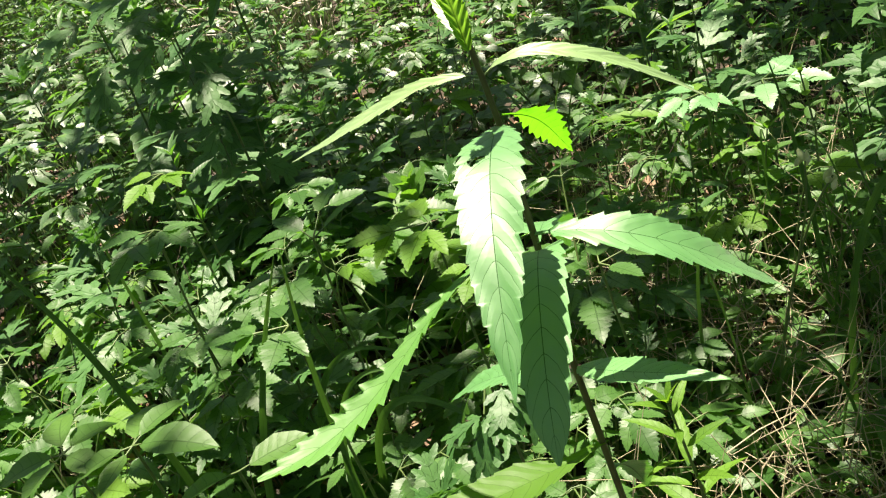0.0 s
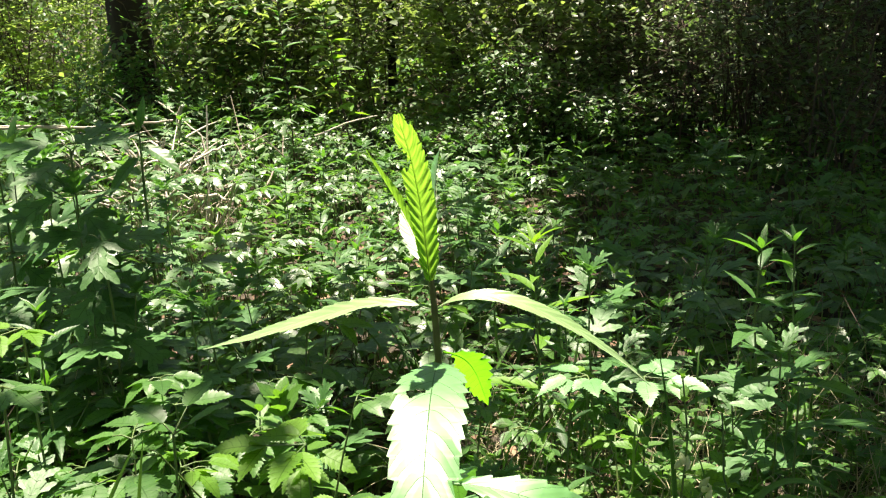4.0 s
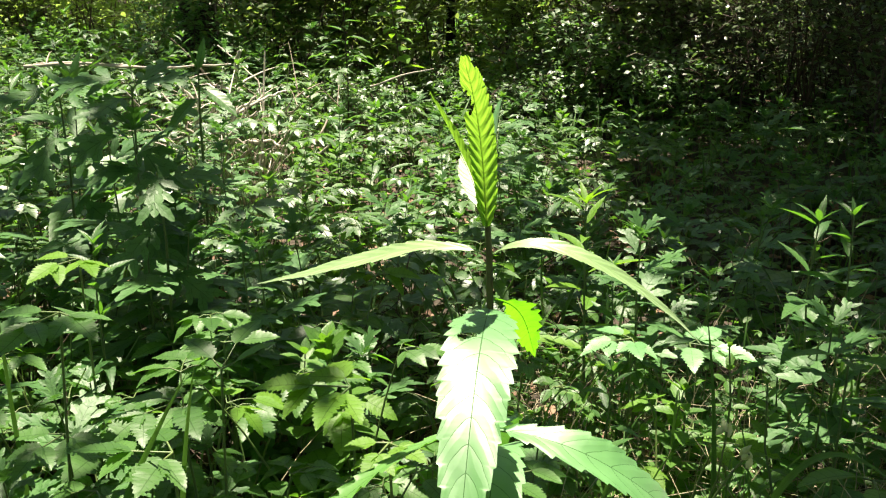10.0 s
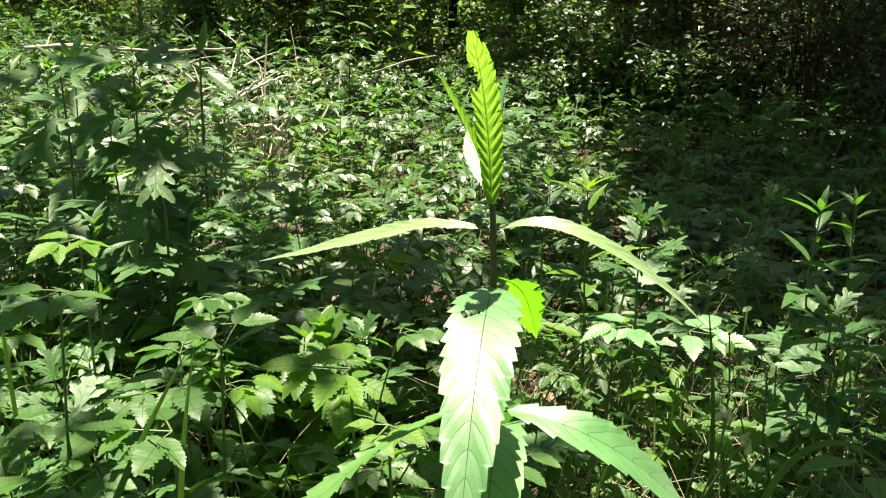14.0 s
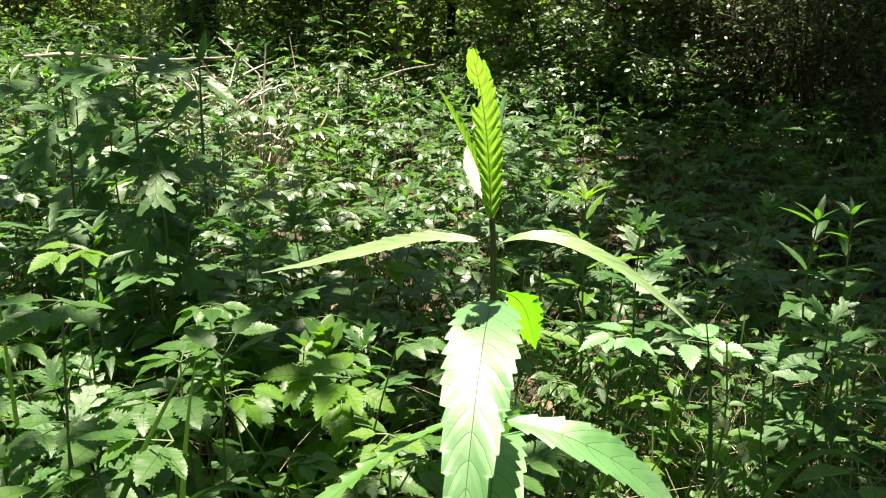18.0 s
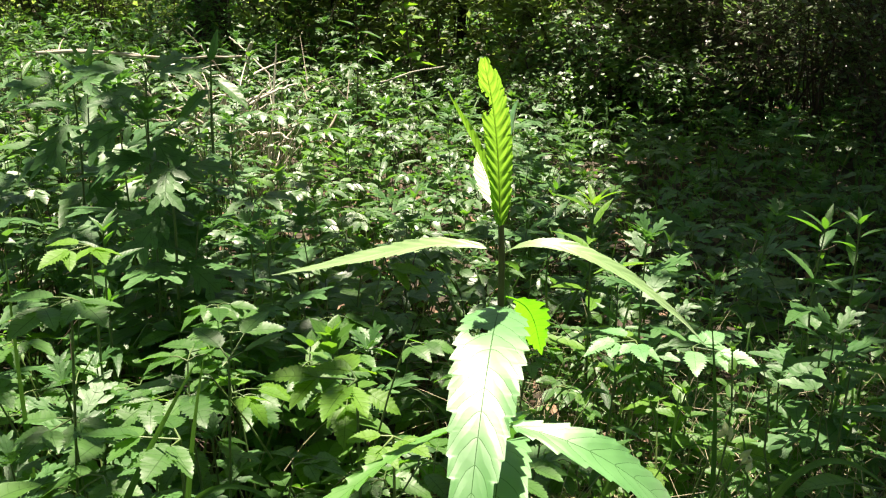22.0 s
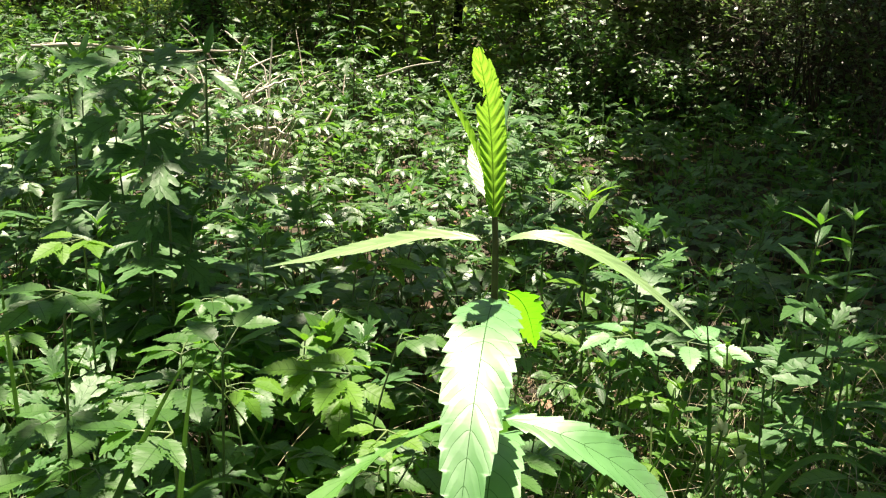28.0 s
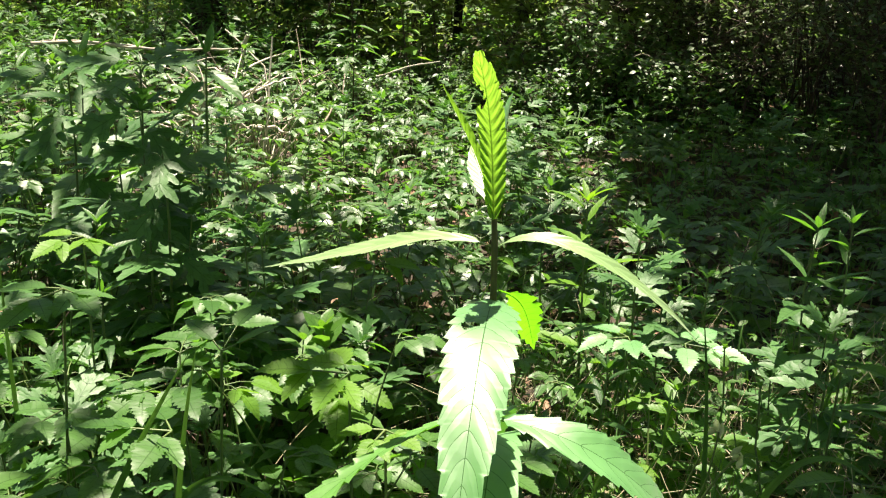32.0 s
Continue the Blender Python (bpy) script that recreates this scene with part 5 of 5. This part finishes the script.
def sunfleck(x, y, z):
    """False where a leaf would close one of the gaps through which the sun reaches the herbs."""
    f = (z - 0.5) / SUN_TO.z
    gx, gy = x - SUN_TO.x * f, y - SUN_TO.y * f
    shut = OPEN
    if gx > 0.6 and 1.9 < gy < 4.0:
        shut += 0.26
    if gx > 0.6 and gy > 4.2:
        shut += 0.12
    if gx > 0.32 and gy < 1.15:
        shut += 0.33
    if gx < -0.3 and gy > 4.1:
        shut += 0.10
    for k, (cx, cy, rx, ry) in enumerate(GAPS):
        wob = 1 + 0.35 * noise.noise((gx * 2.3, gy * 2.3, 4.0))
        if ((gx - cx) / rx) ** 2 + ((gy - cy) / ry) ** 2 < wob:
            if k < 2:
                return False
            shut -= 0.35
    return 0.45 * noise.noise((gx * 2.0, gy * 2.0, 9.0)) + 0.7 * noise.noise((gx * 9.0, gy * 9.0, 3.0)) < shut


def over(x, y, z):
    """The place at height z whose shadow falls on the herbs at (x, y)."""
    f = (z - 0.4) / SUN_TO.z
    return (x + SUN_TO.x * f, y + SUN_TO.y * f, z)


# middle and size of the sunny openings, on the herbs
GAPS = [(0.0, 0.42, 0.31, 0.29), (0.28, 1.24, 0.15, 0.12), (0.56, 1.4, 0.12, 0.1), (-0.2, 1.28, 0.28, 0.22), (-0.66, 1.15, 0.3, 0.25), (-0.6, 3.3, 0.6, 0.8), (0.15, 3.6, 0.6, 0.6), (0.30, 1.25, 0.16, 0.2), (-1.0, 2.4, 0.4, 0.5), (-1.1, 3.2, 0.6, 0.6), (1.7, 5.2, 0.9, 0.8), (-0.52, 1.72, 0.17, 0.22), (-0.56, 2.2, 0.2, 0.18), (-0.25, 2.7, 0.5, 0.45), (0.1, 4.3, 0.7, 0.6), (1.4, 4.8, 0.3, 0.25), (0.3, 0.88, 0.09, 0.08), (-0.8, 1.35, 0.25, 0.22), (-0.74, 1.22, 0.25, 0.22), (-0.8, 1.55, 0.2, 0.2), (0.52, 3.1, 0.22, 0.25), (0.75, 4.8, 0.35, 0.35), (-0.1, 5.4, 0.6, 0.5), (0.1, 6.3, 0.6, 0.6), (0.60, 1.52, 0.17, 0.19), (-0.95, 5.8, 0.5, 0.7)]
OPEN = -0.07

# the crowns hang out of view, placed to shade the herbs in flecks
tree("tree", "dark-barked tree with leaves round its foot", (-1.42, 5.6), 7.0, 0.145, 1, over(-1.5, 2.0, 3.6), (1.9, 2.2, 0.6), 22000, 0.085, (-0.15, 0.4), sunfleck, 420)
tree("tree", "dark tree trunk at the edge of the thicket", (2.85, 5.2), 6.5, 0.11, 2, over(2.2, 2.4, 3.4), (2.3, 2.2, 0.55), 36000, 0.085, (0.2, 0.4), sunfleck)
tree("tree", "slender dark tree deep in the wood", (0.06, 6.4), 6.0, 0.034, 3, over(0.9, 1.5, 3.2), (1.7, 1.6, 0.5), 22000, 0.075, (0.1, 0.0), sunfleck)
tree("tree", "slender dark tree deep in the wood", (1.9, 7.6), 6.0, 0.06, 4, over(2.0, 4.2, 3.8), (1.8, 1.9, 0.6), 30000, 0.095, (-0.2, 0.2), sunfleck)
tree("tree", "slender dark tree deep in the wood", (3.4, 7.6), 6.5, 0.07, 5, over(2.6, 5.2, 5.6), (2.2, 2.0, 1.2), 16000, 0.12, (0.2, 0.2), sunfleck)
# the last four trees are unseen, added only to block sun and sky
tree("tree", "tree whose crown shades the path", (-3.4, 3.9), 7.0, 0.13, 6, over(-0.9, 0.3, 3.6), (2.2, 1.6, 0.6), 15000, 0.085, (0.4, 0.2), sunfleck)
tree("tree", "tree behind the path whose crown closes the view up", (1.6, -2.2), 7.0, 0.14, 7, (0.6, -1.0, 5.6), (3.2, 2.4, 1.1), 9000, 0.13, (0.0, 0.2), sunfleck)
tree("tree", "tree behind the path whose crown closes the view up", (-2.6, -1.8), 7.0, 0.14, 8, (-2.4, 0.2, 5.8), (2.6, 2.6, 1.2), 8000, 0.13, (0.0, 0.2), sunfleck)
tree("tree", "tree whose crown shades the brush pile", (-4.6, 6.4), 6.5, 0.12, 9, over(-1.0, 6.0, 3.9), (0.9, 1.4, 0.6), 4500, 0.095, (0.3, 0.2), sunfleck)

SHRUB_LABEL = "tangled shrub of thin dark stems with small leaves"
kinds = [shrub(200 + k, h, w, st, lf, M_BUSH, 4, SHRUB_LABEL) for k, (h, w, st, lf) in enumerate([(1.9, 1.1, 13, 0.04), (1.4, 1.0, 12, 0.036), (2.5, 1.3, 14, 0.045)])]
rng = rs(300)
SHRUBS = []
for k in range(30):
    x = rng.uniform(1.1, 5.0)
    y = rng.uniform(4.2, 8.0)
    if x > 1.2:
        y -= rng.uniform(0, 0.8)
    SHRUBS.append((x, y))
picked = []
for x, y in SHRUBS:
    if all((x - a) ** 2 + (y - b) ** 2 > 0.36 for a, b in picked) and not (x < 1.9 and y < 5.2) and (x + 1.42) ** 2 + (y - 5.6) ** 2 > 0.5:
        picked.append((x, y))
for k in range(9):
    picked.append((rng.uniform(-7, 0.5), rng.uniform(9.0, 11.5)))
for k in range(4):
    picked.append((rng.uniform(1.0, 6.0), rng.uniform(6.0, 9.5)))
picked += [(-0.7, 7.2), (-1.1, 9.2), (-6.2, 9.0), (1.5, 6.0), (3.6, 2.6), (-2.9, 4.6), (-3.6, 5.8)]
for k, (x, y) in enumerate(picked):
    src = kinds[k % 3]
    m = Matrix.Translation(ridden((x, y))) @ pose(0, 0, 0, 0, 0, rng.uniform(0, 360))
    if k < 3:
        src.matrix_basis = m
    else:
        copy_thing(src, m)


# these bushes look sunlit through their lightened leaf colour
sun_bush = shrub(231, 2.7, 2.0, 14, 0.05, M_SUN_TINT, 10, "big sunlit bush with fine yellow-green leaves")
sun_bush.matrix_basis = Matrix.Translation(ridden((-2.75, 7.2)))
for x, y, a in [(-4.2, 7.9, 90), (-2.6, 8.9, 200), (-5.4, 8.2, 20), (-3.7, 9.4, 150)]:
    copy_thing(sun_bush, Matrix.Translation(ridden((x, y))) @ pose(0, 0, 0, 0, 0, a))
light_shrub = shrub(230, 1.6, 1.2, 9, 0.06, M_TREE, 5, "airy shrub with sunlit yellow-green leaves")
light_shrub.matrix_basis = Matrix.Translation(ridden((-0.28, 5.6)))
for x, y, a in [(-0.1, 6.3, 40), (-0.6, 6.4, 320), (0.85, 5.3, 70), (-0.5, 7.2, 100), (-1.2, 7.8, 250), (0.5, 5.2, 160), (1.0, 5.9, 20), (0.8, 7.0, 80), (0.2, 7.2, 190), (-0.9, 5.6, 130), (-1.3, 6.9, 300)]:
    copy_thing(light_shrub, Matrix.Translation(ridden((x, y))) @ pose(0, 0, 0, 0, 0, a))

low_bush = shrub(233, 0.52, 0.6, 7, 0.038, M_GLOSSY, 4, "low sunlit bush with small light green leaves", 0.3)
low_bush.matrix_basis = Matrix.Translation(ridden((0.8, 5.0)))
for x, y, a, f in [(-0.35, 4.4, 80, 0.6), (0.42, 4.3, 170, 0.7), (0.2, 4.8, 260, 0.6), (-0.15, 5.0, 20, 0.65), (0.65, 4.6, 120, 1.1), (0.95, 4.45, 300, 0.8), (-0.6, 4.9, 200, 0.6)]:
    copy_thing(low_bush, Matrix.Translation(ridden((x, y))) @ pose(0, 0, 0, 0, 0, a) @ Matrix.Diagonal((f, f, f, 1)))
twig_bush = shrub(234, 0.95, 0.8, 12, 0.04, M_BUSH, 2, "open twiggy bush with few sunlit leaves", 0.2)
twig_bush.matrix_basis = Matrix.Translation(ridden((1.3, 4.75)))
for x, y, a in [(1.7, 4.95, 80), (2.15, 4.7, 170), (1.05, 5.1, 260), (1.5, 5.3, 20)]:
    copy_thing(twig_bush, Matrix.Translation(ridden((x, y))) @ pose(0, 0, 0, 0, 0, a))
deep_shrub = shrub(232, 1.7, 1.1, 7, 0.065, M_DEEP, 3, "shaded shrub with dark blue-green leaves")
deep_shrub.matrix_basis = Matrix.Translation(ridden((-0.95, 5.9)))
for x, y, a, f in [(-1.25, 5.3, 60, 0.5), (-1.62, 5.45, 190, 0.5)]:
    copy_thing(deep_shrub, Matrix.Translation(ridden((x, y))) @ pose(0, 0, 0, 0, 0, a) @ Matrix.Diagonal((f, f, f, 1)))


def thicket_stems():
    """Dense thin upright twigs of the dark thicket."""
    rng = rs(420)
    pieces = []
    for k in range(1500):
        x, y = rng.uniform(0.9, 5.2), rng.uniform(4.7, 7.8)
        if x < 1.6 and y < 5.4:
            continue
        foot = Vector(ridden((x, y)))
        h = rng.uniform(0.4, 2.0)
        top = foot + Vector((rng.uniform(-0.35, 0.35), rng.uniform(-0.3, 0.3), h))
        line = bow(foot, top, 0.05, 6)
        for p in line[1:]:
            p += Vector((rng.uniform(-0.03, 0.03), rng.uniform(-0.03, 0.03), 0))
        pieces.append(tube(line, rng.uniform(0.0025, 0.006), 0.001, 3))
        for j in range(6):
            p = line[rng.randint(1, 6)]
            d = way(rng.uniform(0, 6.28), rng.uniform(-0.2, 1.1)) * rng.uniform(0.08, 0.35)
            pieces.append(tube(bow(p, p + d, 0.02, 3), 0.0016, 0.0007, 3))
    v, q, _ = joined(pieces)
    tagged(new("thicket_stems", mesh_of("thicket_stems", v, q, M_TWIG)), "dense thin reddish-brown stems of a dark thicket", "stems", "", "stuff")


thicket_stems()


def wood_floor():
    """Herb leaves out to the edge of the wood, away from the path."""
    rng = rs(410)
    ms = []
    while len(ms) < 60000:
        x, y = rng.uniform(-9, 9), rng.uniform(-7, 13)
        near = -0.2 - 0.62 * y < x < 0.1 + 0.62 * y and 0.3 < y < 5.6
        if near or x * x + y * y < 0.2 or (abs(x) < 0.4 and -1.0 < y < 0.45):
            continue
        p = Vector((x, y, height(x, y) + rng.uniform(0.03, 0.3)))
        ms.append(np.array(placed(p, way(rng.uniform(0, 6.28), rng.uniform(-0.5, 0.3)), rand_up(rng, 0.5), rng.uniform(0.06, 0.13), 1.3)))
    v, q, uv = scattered(CARD, ms)
    tagged(new("wood_floor_herbs", mesh_of("floor_herbs", v, q, M_ELDER, uv)), "green herbs covering the rest of the wood floor", "herbs", "", "stuff")


wood_floor()


def far_wood():
    rng = rs(400)
    centres = []
    for k in range(4200):
        a = rng.uniform(-1.0, 1.0)
        d = rng.uniform(10, 17)
        z = rng.uniform(0, 1.2 + 0.55 * (d - 10))
        centres.append((math.sin(a) * d, math.cos(a) * d, z))
    v, q, uv = scattered(CARD, leaf_cloud(rng, centres, 20, 0.35, 0.10))
    tagged(new("far_wood", mesh_of("far_wood", v, q, M_TREE, uv)), "sunlit yellow-green foliage of the wood behind", "woods", "", "stuff")
    # unseen leaves at the back and sides, added to hold off sky light
    centres = []
    for k in range(1800):
        a = rng.uniform(1.0, 5.28)
        d = rng.uniform(7, 12)
        centres.append((math.sin(a) * d, math.cos(a) * d, rng.uniform(0, 7)))
    v, q, uv = scattered(CARD, leaf_cloud(rng, centres, 14, 0.45, 0.22))
    tagged(new("wood_behind", mesh_of("wood_behind", v, q, M_TREE, uv)), "green foliage of the wood round about", "woods", "", "stuff")


far_wood()
